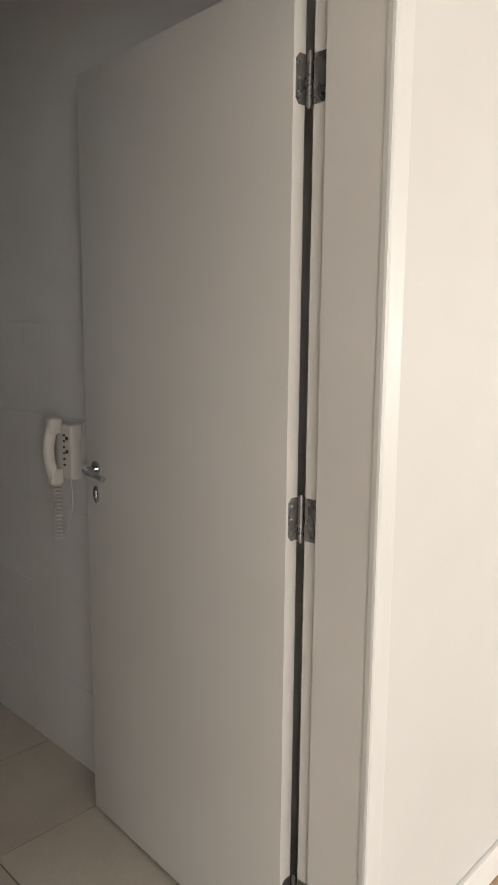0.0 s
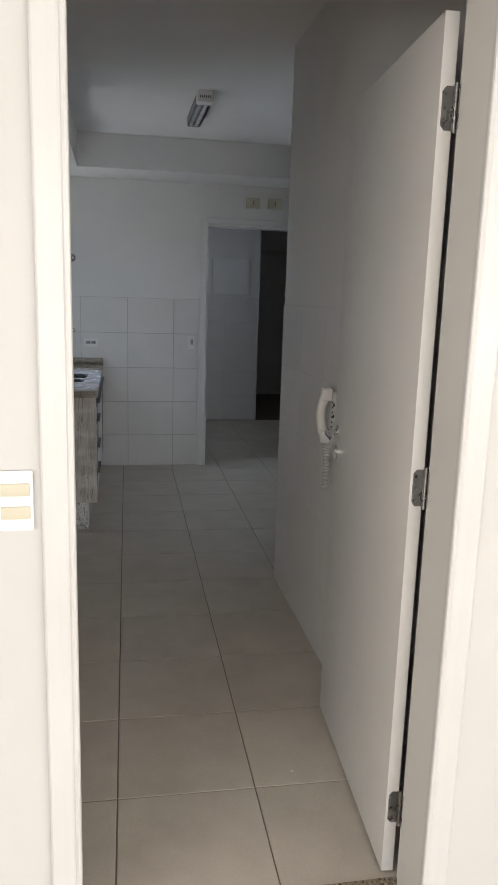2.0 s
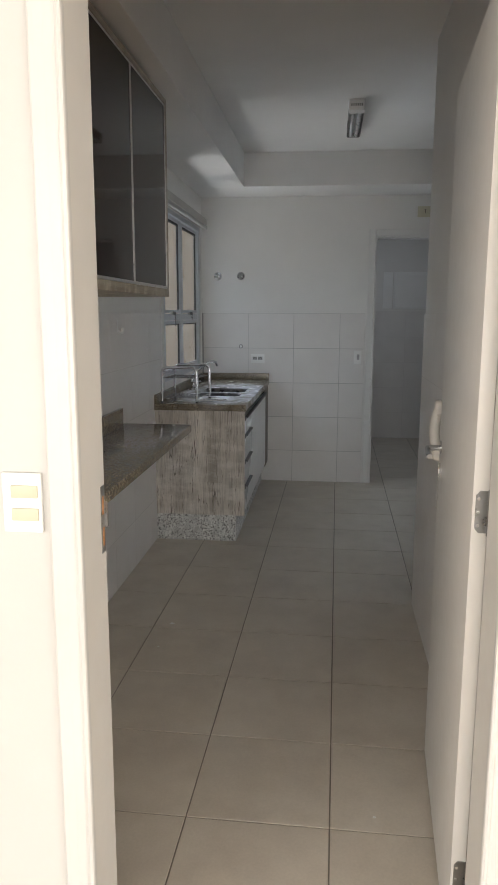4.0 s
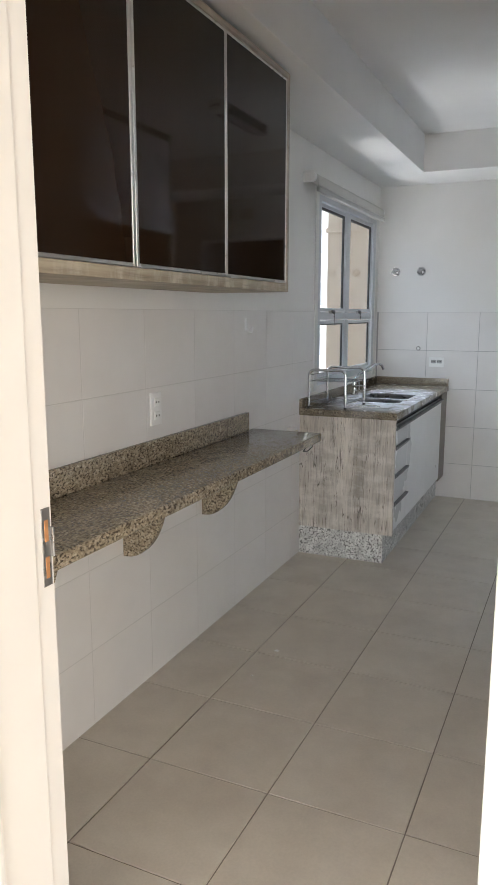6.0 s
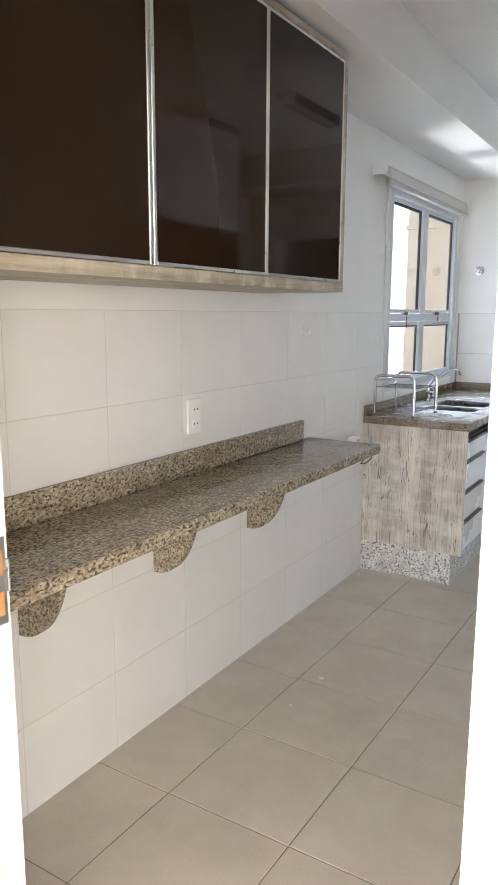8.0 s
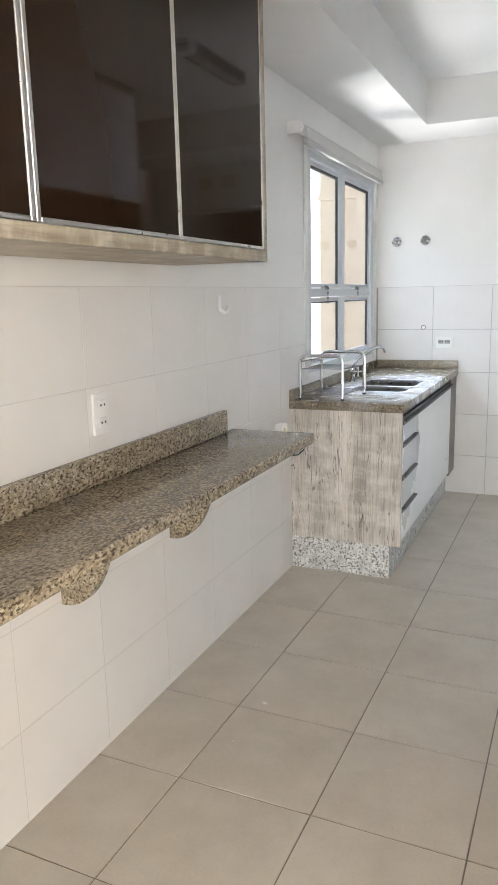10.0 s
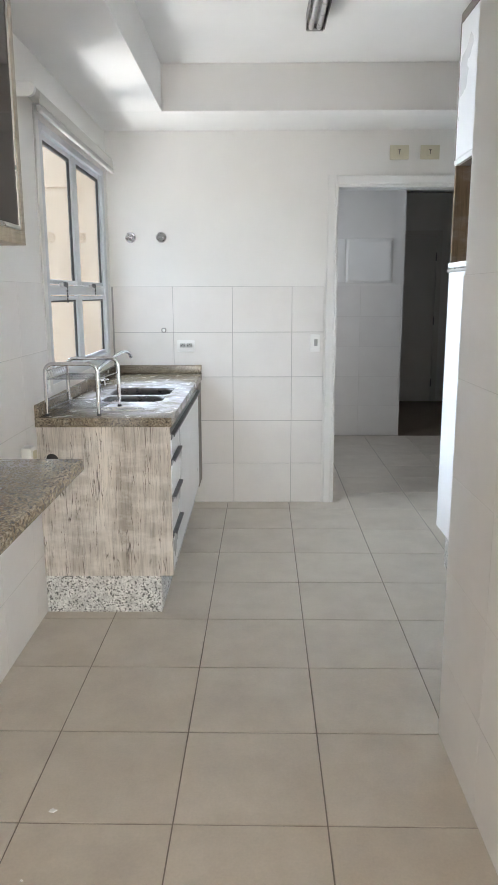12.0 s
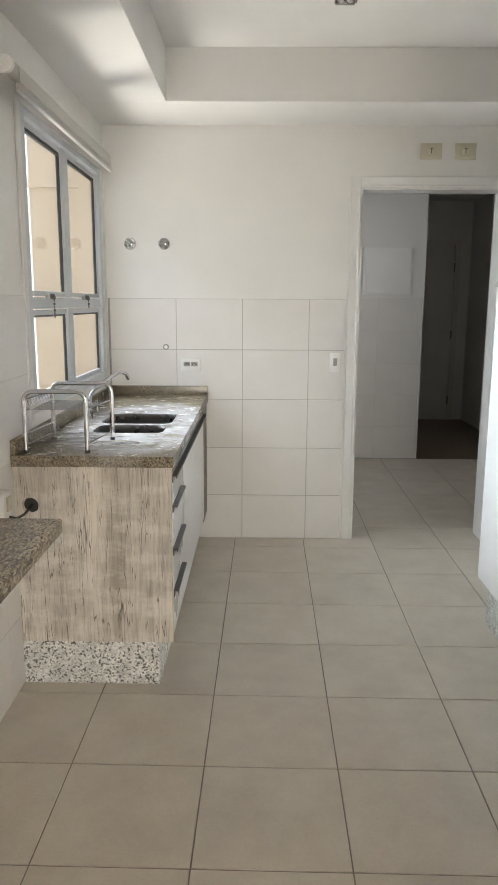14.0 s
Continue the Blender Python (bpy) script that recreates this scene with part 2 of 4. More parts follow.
def pane_material():
    m = Mat("clear_window_glass")
    m.b.inputs["Transmission Weight"].default_value = 1.0
    m.b.inputs["IOR"].default_value = 1.12
    return m.set((0.97, 0.98, 0.98), 0.0)


PANE = pane_material()


# ---- mesh helpers ----
def shape():
    return bmesh.new()


def add_box(bm, x0, x1, y0, y1, z0, z1, bevel=0.0, segments=2):
    made = bmesh.ops.create_cube(bm, size=1.0)
    verts = made["verts"]
    for v in verts:
        v.co = Vector(((x0 + x1) / 2 + v.co.x * (x1 - x0), (y0 + y1) / 2 + v.co.y * (y1 - y0), (z0 + z1) / 2 + v.co.z * (z1 - z0)))
    if bevel:
        edges = list({e for v in verts for e in v.link_edges})
        bmesh.ops.bevel(bm, geom=edges, offset=bevel, segments=segments, profile=0.6, affect="EDGES")
    return bm


def box(x0, x1, y0, y1, z0, z1, bevel=0.0, segments=2):
    return add_box(shape(), x0, x1, y0, y1, z0, z1, bevel, segments)


def add_rod(bm, a, b, r0, r1=None, n=16):
    a, b = Vector(a), Vector(b)
    made = bmesh.ops.create_cone(bm, cap_ends=True, segments=n, radius1=r0, radius2=r0 if r1 is None else r1, depth=(b - a).length)
    m = Matrix.Translation((a + b) / 2) @ (b - a).to_track_quat("Z", "Y").to_matrix().to_4x4()
    bmesh.ops.transform(bm, matrix=m, verts=made["verts"])
    return bm


def rod(a, b, r0, r1=None, n=16):
    return add_rod(shape(), a, b, r0, r1, n)


def add_tube(bm, points, r, n=10):
    """A round tube through the points."""
    pts = [Vector(p) for p in points]
    rings, side = [], None
    for i, p in enumerate(pts):
        d = (pts[min(i + 1, len(pts) - 1)] - pts[max(i - 1, 0)]).normalized()
        if side is None:
            side = d.orthogonal().normalized()
        side = (side - d * side.dot(d)).normalized()
        up = d.cross(side)
        rings.append([bm.verts.new(p + r * (math.cos(a) * side + math.sin(a) * up)) for a in (2 * math.pi * k / n for k in range(n))])
    for a, b in zip(rings, rings[1:]):
        for k in range(n):
            bm.faces.new((a[k], a[(k + 1) % n], b[(k + 1) % n], b[k]))
    bm.faces.new(rings[0][::-1])
    bm.faces.new(rings[-1])
    return bm


def add_prism(bm, outline, axis, lo, hi):
    """An outline of (u, v) pairs pushed along an axis; u and v are the other two axes in order."""
    def spot(u, v, w):
        return {"x": (w, u, v), "y": (u, w, v), "z": (u, v, w)}[axis]
    a = [bm.verts.new(spot(u, v, lo)) for u, v in outline]
    b = [bm.verts.new(spot(u, v, hi)) for u, v in outline]
    n = len(outline)
    for k in range(n):
        bm.faces.new((a[k], a[(k + 1) % n], b[(k + 1) % n], b[k]))
    bm.faces.new(a[::-1])
    bm.faces.new(b)
    bmesh.ops.recalc_face_normals(bm, faces=bm.faces)
    return bm


def finish(name, bm, material, smooth=False):
    me = bpy.data.meshes.new(name)
    bm.to_mesh(me)
    bm.free()
    me.materials.append(material)
    if smooth:
        me.shade_smooth()
        me.set_sharp_from_angle(angle=radians(35))
    return new(name, me)


def structure(name, bm, material, label, category=""):
    return tagged(finish(name, bm, material), label, category or name.split("_")[0], kind="structure")


def thing(name, m, label, category, group="", kind=""):
    ob = new(name)
    ob.empty_display_size = 0.05
    ob.matrix_world = m if isinstance(m, Matrix) else Matrix.Translation(m)
    return tagged(ob, label, category, group, kind)


def part(name, bm, material, parent, label="", smooth=True, local=False):
    """One mesh under a thing or a part; in the world's metres, or in the parent's own."""
    ob = finish(name, bm, material, smooth)
    ob.parent = parent
    if not local and parent.type == "EMPTY":
        ob.matrix_parent_inverse = parent.matrix_basis.inverted()
    return tagged(ob, label)


# ---- the plan ----
CEIL = 2.625
BEAM = 2.38
BACK = 5.955
TOP = 1.440          # top of the tiled wainscot
RIGHT = 1.521        # wall beside the entrance door
EAST = 2.50
DOOR_L, DOOR_R, DOOR_H = 0.616, 1.393, 2.066
D2_L, D2_R, D2_H = 1.443, 2.248, 2.055
WY0, WY1, WZ0, WZ1 = 4.49, 5.84, 0.985, 2.125

floor = structure("floor", box(-0.16, 3.6, 1.24, 8.335, -0.12, -0.003), FLOOR_GROUT, "greige ceramic tile floor with dark joints", "floor")
structure("floor_living", box(-2.6, 7.2, -6.55, 1.09, -0.12, -0.002), LIVING_FLOOR, "warm wooden living room floor", "floor")
structure("floor_hall", box(2.2, 3.6, 8.335, 11.0, -0.12, -0.004), BROWN_FLOOR, "dark brown hall floor", "floor")
structure("threshold", box(DOOR_L - 0.03, DOOR_R + 0.03, 1.09, 1.25, -0.12, 0.002), BAR_GRANITE, "speckled granite threshold under the entrance door", "threshold")

b = box(-0.11, -0.004, 1.235, WY0, -0.1, CEIL + 0.1)
add_box(b, -0.11, -0.004, WY1, BACK + 0.14, -0.1, CEIL + 0.1)
add_box(b, -0.11, -0.004, WY0, WY1, -0.1, WZ0)
add_box(b, -0.11, -0.004, WY0, WY1, WZ1, CEIL + 0.1)
wall_west = structure("wall_west", b, WHITE, "white kitchen wall, tiled below, with a window", "wall")

b = box(-0.11, D2_L, BACK + 0.004, BACK + 0.14, -0.1, CEIL + 0.1)
add_box(b, D2_R, 3.6, BACK + 0.004, BACK + 0.14, -0.1, CEIL + 0.1)
add_box(b, D2_L, D2_R, BACK + 0.004, BACK + 0.14, D2_H, CEIL + 0.1)
wall_north = structure("wall_north", b, WHITE, "white painted wall with white tiles below and a doorway", "wall")

b = box(-2.6, DOOR_L - 0.02, 1.075, 1.235, -0.1, CEIL + 0.1)
add_box(b, DOOR_R + 0.02, 7.2, 1.075, 1.235, -0.1, CEIL + 0.1)
add_box(b, DOOR_L - 0.02, DOOR_R + 0.02, 1.075, 1.235, DOOR_H + 0.02, CEIL + 0.1)
wall_south = structure("wall_south", b, DIMMED_CREAM, "cream wall with the entrance doorway, its paint dimmed against strong light", "wall")

wall_stub = structure("wall_stub", box(RIGHT + 0.004, 1.72, 1.235, 3.305, -0.1, CEIL + 0.1), WHITE, "white wall beside the entrance door, tiled below", "wall")
structure("wall_recess", box(1.72, EAST + 0.14, 3.17, 3.305, -0.1, CEIL + 0.1), WHITE, "plain white wall of the cabinet recess", "wall")
structure("wall_east", box(EAST, EAST + 0.14, 3.305, BACK + 0.004, -0.1, CEIL + 0.1), WHITE, "plain white kitchen wall behind the tall cabinet", "wall")

# service room and hall beyond the far doorway
b = box(0.76, 2.355, 8.334, 8.46, -0.1, CEIL + 0.1)
add_box(b, 2.2, 2.355, 8.46, 10.7, -0.1, CEIL + 0.1)
wall_service = structure("wall_service", b, WHITE, "white service room wall, tiled below", "wall")
structure("wall_service_east", box(3.42, 3.6, BACK + 0.14, 11.0, -0.1, CEIL + 0.1), WHITE, "plain white hall wall", "wall")
structure("wall_hall_end", box(2.2, 3.42, 10.7, 11.0, -0.1, CEIL + 0.1), WHITE, "white end wall of the dark hall", "wall")
structure("wall_service_west", box(0.76, 0.90, BACK + 0.14, 8.334, -0.1, CEIL + 0.1), WHITE, "plain white service room wall", "wall")

# living room shell
b = box(-2.6, -2.46, -6.4, -5.0, -0.1, CEIL + 0.1)
add_box(b, -2.6, -2.46, -2.2, 1.075, -0.1, CEIL + 0.1)
add_box(b, -2.6, -2.46, -5.0, -2.2, 2.4, CEIL + 0.1)
structure("wall_living_west", b, WHITE, "white living room wall with a window opening", "wall")
b = box(7.06, 7.2, -6.4, -5.6, -0.1, CEIL + 0.1)
add_box(b, 7.06, 7.2, -2.2, 1.075, -0.1, CEIL + 0.1)
add_box(b, 7.06, 7.2, -5.6, -2.2, 2.4, CEIL + 0.1)
structure("wall_living_east", b, WHITE, "living room wall with a wide balcony opening", "wall")
b = box(-2.46, -0.4, -6.55, -6.4, -0.1, CEIL + 0.1)
add_box(b, 6.4, 7.06, -6.55, -6.4, -0.1, CEIL + 0.1)
add_box(b, -0.4, 6.4, -6.55, -6.4, 2.4, CEIL + 0.1)
structure("wall_living_south", b, WHITE, "living room wall with a balcony door opening", "wall")

structure("ceiling", box(-0.16, EAST + 0.14, 1.10, BACK + 0.14, CEIL, CEIL + 0.12), CEILING, "white painted kitchen ceiling", "ceiling")
structure("ceiling_service", box(0.76, 3.6, BACK + 0.14, 11.0, CEIL, CEIL + 0.12), CEILING, "white service room ceiling", "ceiling")
structure("ceiling_living", box(-2.6, 7.2, -6.55, 1.10, CEIL, CEIL + 0.12), CEILING, "white living room ceiling", "ceiling")
structure("beam_west", box(-0.004, 0.415, 1.235, 5.475, BEAM, CEIL, 0.004), CEILING, "white boxed beam along the window wall", "beam")
structure("beam_north", box(-0.004, EAST, 5.475, BACK + 0.004, BEAM, CEIL, 0.004), CEILING, "white boxed beam above the far doorway", "beam")


# ---- outside the window ----
structure("ground", box(-400, 400, -400, 400, -9.2, -9.0), EARTH, "pale ground far below", "ground")
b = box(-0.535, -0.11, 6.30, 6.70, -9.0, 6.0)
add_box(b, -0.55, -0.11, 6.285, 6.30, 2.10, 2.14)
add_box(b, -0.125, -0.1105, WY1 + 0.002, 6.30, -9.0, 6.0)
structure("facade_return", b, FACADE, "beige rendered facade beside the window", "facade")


# building shape added to show as blown-out white sky beside the facade
def backdrop_building(x, y, w, h):
    ob = thing("sky_backdrop", (x, y, -9), "added pale building shape with rows of windows, standing in for white sky", "building")
    part("wall", box(x - w / 2, x + w / 2, y, y + 9, -9, h), PALE, ob, smooth=False)
    part("roof", box(x - w / 2 - 0.3, x + w / 2 + 0.3, y - 0.3, y + 9.3, h, h + 0.5), PALE, ob, smooth=False)
    for i in range(4):
        for k in range(int((h + 6) / 3)):
            wx, wz = x - w / 2 + (i + 0.5) * w / 4, -7 + 3 * k
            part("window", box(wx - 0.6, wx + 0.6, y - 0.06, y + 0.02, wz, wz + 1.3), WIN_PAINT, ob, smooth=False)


backdrop_building(-15.5, 42, 20, 17.0)


# ---- doors and trim ----
def casing(name, x0, x1, top, wall_y, sign, label, width=0.066, material=None, relief=1.0):
    """Moulded architrave round an opening, standing off the wall towards sign."""
    ob = tagged(new(name), label, "door frame", kind="structure")
    steps = ((0.0, 0.0), (0.0, 0.010), (0.03, 0.0145), (0.10, 0.0165), (0.17, 0.0150), (0.22, 0.0118), (0.30, 0.0108), (0.55, 0.0118), (0.80, 0.0140), (0.92, 0.0145), (0.98, 0.0125), (1.0, 0.009), (1.0, 0.0))
    steps = [(f, d if d == 0 else 0.0125 + (d - 0.0125) * relief) for f, d in steps]

    def profile(bm, u0, u1, z0, z1, flat):
        if flat == "v":
            return add_prism(bm, [(u0 + (u1 - u0) * f, wall_y + sign * d) for f, d in steps], "z", z0, z1)
        return add_prism(bm, [(wall_y + sign * d, z0 + (z1 - z0) * f) for f, d in steps], "x", u0, u1)

    part("casing_side", profile(shape(), x0, x0 - width, 0, top + width, "v"), material or ENAMEL, ob, smooth=False)
    part("casing_side", profile(shape(), x1, x1 + width, 0, top + width, "v"), material or ENAMEL, ob, smooth=False)
    part("casing_head", profile(shape(), x0 + 0.0005, x1 - 0.0005, top, top + width, "h"), material or ENAMEL, ob, smooth=False)
    return ob


casing("door_trim_living", DOOR_L + 0.011, DOOR_R - 0.004, DOOR_H, 1.075, -1, "white moulded casing on the living room side", 0.062, TRIM)
casing("door_trim_kitchen", DOOR_L - 0.021, DOOR_R + 0.052, DOOR_H + 0.01, 1.235, 1, "white moulded casing on the kitchen side", 0.06)
casing("door_trim_far", D2_L, D2_R, D2_H, BACK - 0.001, -1, "white moulded casing of the far doorway", 0.058, relief=0.4)

jamb = tagged(new("door_jamb"), "off-white door lining with a rebate and hinges", "door frame", kind="structure")
part("jamb_side", add_box(box(DOOR_R, DOOR_R + 0.02, 1.067, 1.205, 0, DOOR_H + 0.02, 0.002), DOOR_R + 0.017, DOOR_R + 0.020, 1.205, 1.245, 0, DOOR_H + 0.02), DOOR_PAINT, jamb, smooth=False)
strike_side = part("jamb_side", add_box(box(DOOR_L - 0.02, DOOR_L, 1.067, 1.206, 0, DOOR_H + 0.02, 0.002), DOOR_L - 0.020, DOOR_L - 0.005, 1.206, 1.255, 0, DOOR_H + 0.02), DOOR_PAINT, jamb, smooth=False)
part("jamb_head", box(DOOR_L, DOOR_R, 1.067, 1.206, DOOR_H, DOOR_H + 0.02, 0.002), DOOR_PAINT, jamb, smooth=False)
plate = part("strike_plate", add_box(box(DOOR_L - 0.0055, DOOR_L - 0.0035, 1.228, 1.250, 0.937, 1.082, 0.0005, 1), DOOR_L - 0.0060, DOOR_L + 0.003, 1.249, 1.2535, 0.990, 1.045, 0.001, 1), HINGE_STEEL, jamb, "worn steel strike plate")
for z in (0.948, 1.016):
    part("strike_slot", box(DOOR_L - 0.004, DOOR_L - 0.0028, 1.234, 1.244, z + 0.004, z + 0.044, 0.0005, 1), BRASS, plate, "copper coloured slot")
far_jamb = tagged(new("door_jamb_far"), "white lining of the far doorway", "door frame", kind="structure")
part("jamb_side", box(D2_L - 0.002, D2_L + 0.012, BACK - 0.004, BACK + 0.145, 0, D2_H), ENAMEL, far_jamb, smooth=False)
part("jamb_side", box(D2_R - 0.012, D2_R + 0.002, BACK - 0.004, BACK + 0.145, 0, D2_H), ENAMEL, far_jamb, smooth=False)
part("jamb_head", box(D2_L + 0.012, D2_R - 0.012, BACK - 0.004, BACK + 0.145, D2_H - 0.012, D2_H + 0.002), ENAMEL, far_jamb, smooth=False)

# entrance door leaf, standing open along the wall
LEAF = pose(1.406, 1.262, 0, 0, 0, -3.7)
door = tagged(thing("door_1", LEAF, "off-white flush entrance door standing open with three steel hinges", "door"), kind="structure")
part("door_leaf", box(-0.032, 0.0, 0.0, 0.780, 0.010, 2.060, 0.002), DOOR_PAINT, door, local=True)


def rosette(bm, y, z, rx, rz):
    ring = []
    for side in (0.0, 1.0):
        ring.append([bm.verts.new((-0.032 - 0.004 * side, y + rx * math.cos(a), z + rz * math.sin(a))) for a in (2 * math.pi * k / 24 for k in range(24))])
    for k in range(24):
        bm.faces.new((ring[0][k], ring[0][(k + 1) % 24], ring[1][(k + 1) % 24], ring[1][k]))
    bm.faces.new(ring[1])
    bmesh.ops.recalc_face_normals(bm, faces=bm.faces)
    return bm


handle = part("door_handle", rosette(shape(), 0.728, 1.045, 0.020, 0.020), CHROME, door, "chrome lever handle", local=True)
part("lever", add_tube(shape(), [(-0.034, 0.728, 1.042), (-0.062, 0.728, 1.042), (-0.072, 0.721, 1.042), (-0.074, 0.688, 1.040), (-0.072, 0.628, 1.034)], 0.0085), CHROME, handle, local=True)
part("key_rosette", add_box(rosette(shape(), 0.728, 0.972, 0.014, 0.024), -0.0375, -0.035, 0.726, 0.730, 0.962, 0.982), CHROME, door, "oval key rosette", local=True)


def hinge(z):
    h = part("hinge", add_prism(shape(), [(-0.026, z - 0.034), (-0.018, z - 0.044), (0.006, z - 0.044), (0.006, z + 0.044), (-0.018, z + 0.044), (-0.026, z + 0.034)], "y", -0.0018, 0.0012), HINGE_STEEL, door, "worn steel butt hinge", local=True)
    pin = shape()
    for k in range(5):
        add_rod(pin, (0.002, -0.008, z - 0.047 + k * 0.019), (0.002, -0.008, z - 0.047 + k * 0.019 + 0.0175), 0.0058)
    add_rod(pin, (0.002, -0.008, z - 0.050), (0.002, -0.008, z + 0.050), 0.0036)
    part("knuckle", pin, HINGE_STEEL, h, local=True)
    for dz in (-0.028, 0.0, 0.028):
        part("screw", rod((-0.020, -0.0030, z + dz), (-0.020, 0.001, z + dz), 0.0035, n=10), CHROME, h, local=True)


for z in (0.200, 1.045, 1.872):
    hinge(z)
    part("hinge_leaf", box(DOOR_R + 0.0145, DOOR_R + 0.0175, 1.216, 1.243, z - 0.044, z + 0.044, 0.001, 1), HINGE_STEEL, jamb, "steel hinge leaf on the lining")

# living room side: light switch and baseboard
def wall_plate(name, m, w, h, keys, label, category, material=PLASTIC, key_material=PLASTIC, holes=()):
    """A plate on a wall in the local xz plane, facing local -y, with rocker keys or sockets (x, z, w, h)."""
    ob = thing(name, m, label, category)
    part("plate", box(-w / 2, w / 2, -0.009, 0, -h / 2, h / 2, 0.003), material, ob, local=True)
    for x, z, kw, kh in keys:
        k = part("key", box(x - kw / 2, x + kw / 2, -0.0135, -0.006, z - kh / 2, z + kh / 2, 0.002), key_material, ob, local=True)
        for dx, dz in holes:
            part("slot", rod((x + dx, -0.0145, z + dz), (x + dx, -0.010, z + dz), 0.0036, n=10), INK, k, local=True)
    return ob


wall_plate("light_switch", pose(0.513, 1.074, 1.088), 0.076, 0.115, [(0.006, 0.022, 0.052, 0.024), (0.006, -0.022, 0.052, 0.024)], "white double light switch with cream keys", "light switch", key_material=IVORY)
for x0, x1 in ((-2.46, DOOR_L - 0.058), (DOOR_R + 0.058, 7.06)):
    structure("baseboard", box(x0, x1, 1.061, 1.075, 0, 0.09, 0.004), ENAMEL, "white painted baseboard", "baseboard")


# ---- window wall ----
win = tagged(thing("window_1", (0, 5.2, 1.0), "white aluminium window with four panes above the sink", "window"), kind="structure")
FR0, FR1 = -0.033, 0.004
border = box(-0.0035, 0.006, WY0 - 0.050, WY0 - 0.0005, WZ0 - 0.03, WZ1 + 0.05, 0.002, 1)
add_box(border, -0.0035, 0.006, WY1 + 0.0005, WY1 + 0.045, WZ0 - 0.03, WZ1 + 0.05, 0.002, 1)
add_box(border, -0.0035, 0.006, WY0 - 0.0005, WY1 + 0.0005, WZ1 + 0.0005, WZ1 + 0.05, 0.002, 1)
structure("window_trim", border, TRIM, "white painted border round the window", "trim")
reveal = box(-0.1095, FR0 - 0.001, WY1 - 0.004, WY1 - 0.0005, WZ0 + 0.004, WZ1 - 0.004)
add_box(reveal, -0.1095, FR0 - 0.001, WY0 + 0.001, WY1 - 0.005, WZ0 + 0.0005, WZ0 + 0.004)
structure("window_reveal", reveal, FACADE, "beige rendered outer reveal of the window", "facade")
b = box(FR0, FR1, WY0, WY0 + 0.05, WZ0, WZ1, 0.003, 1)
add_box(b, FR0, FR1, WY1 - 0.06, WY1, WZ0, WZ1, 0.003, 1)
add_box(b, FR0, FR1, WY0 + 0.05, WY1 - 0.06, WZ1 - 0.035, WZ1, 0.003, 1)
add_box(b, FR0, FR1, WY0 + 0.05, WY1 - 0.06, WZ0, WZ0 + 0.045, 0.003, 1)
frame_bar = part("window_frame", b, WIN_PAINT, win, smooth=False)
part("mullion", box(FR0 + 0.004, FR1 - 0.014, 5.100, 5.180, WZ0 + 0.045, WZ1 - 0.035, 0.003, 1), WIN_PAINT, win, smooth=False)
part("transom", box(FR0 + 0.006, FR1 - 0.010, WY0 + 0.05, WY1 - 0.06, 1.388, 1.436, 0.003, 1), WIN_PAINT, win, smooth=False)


def sash(y0, y1, z0, z1, seal):
    x0, x1, w = -0.031, -0.012, 0.022
    f = box(x0, x1, y0, y0 + w, z0, z1, 0.002, 1)
    add_box(f, x0, x1, y1 - w, y1, z0, z1, 0.002, 1)
    add_box(f, x0, x1, y0 + w, y1 - w, z0, z0 + w, 0.002, 1)
    add_box(f, x0, x1, y0 + w, y1 - w, z1 - w, z1, 0.002, 1)
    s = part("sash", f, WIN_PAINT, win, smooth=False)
    y0, y1, z0, z1 = y0 + w, y1 - w, z0 + w, z1 - w
    g = 0.015 if seal else 0.008
    k = box(-0.0305, x1 - 0.004, y1 - g, y1, z0, z1)
    add_box(k, -0.0305, x1 - 0.004, y0, y0 + g * 0.5, z0, z1)
    add_box(k, -0.0305, x1 - 0.004, y0 + g * 0.5, y1 - g, z1 - g, z1)
    part("gasket", k, RUBBER, s, "black rubber gasket", smooth=False)
    pane = part("pane", box(-0.024, -0.020, y0 + g * 0.5, y1 - g, z0, z1 - g), PANE, s, "clear glass", smooth=False)
    pane.visible_shadow = False


for y0, y1 in ((WY0 + 0.055, 5.097), (5.183, WY1 - 0.065)):
    sash(y0, y1, 1.439, WZ1 - 0.038, True)
    sash(y0, y1, WZ0 + 0.048, 1.385, False)
for y in (4.77, 5.39):
    latch = part("latch", box(-0.010, 0.010, y - 0.026, y + 0.026, 1.428, 1.446, 0.003), HINGE_STEEL, win, "dark metal window latch", smooth=False)
    part("knob", add_rod(rod((0.008, y - 0.014, 1.440), (0.026, y - 0.014, 1.440), 0.011, 0.009, 14), (0.008, y + 0.012, 1.435), (0.022, y + 0.012, 1.435), 0.009, 0.008, 14), INK, latch, "dark latch knob")
    chain = shape()
    for k in range(6 if y < 5 else 3):
        add_rod(chain, (0.020, y + 0.004, 1.427 - 0.013 * k), (0.020, y + 0.004, 1.416 - 0.013 * k), 0.0045 if k % 2 else 0.0028, n=8)
    part("pull_chain", chain, INK, latch, "short dark pull chain")

BLIND_Y0, BLIND_Y1, BLIND_Z = 4.240, 5.790, 2.175
blind = thing("roller_blind", (0.04, 5.0, 2.2), "rolled-up pale grey roller blind above the window", "blind")
part("roller", rod((0.048, BLIND_Y0, BLIND_Z), (0.048, BLIND_Y1, BLIND_Z), 0.025, n=24), FABRIC, blind)
part("hem_bar", box(0.060, 0.082, BLIND_Y0 + 0.03, BLIND_Y1 - 0.01, BLIND_Z - 0.073, BLIND_Z - 0.043, 0.010, 3), BLIND_BAR, blind, "grey hem bar")
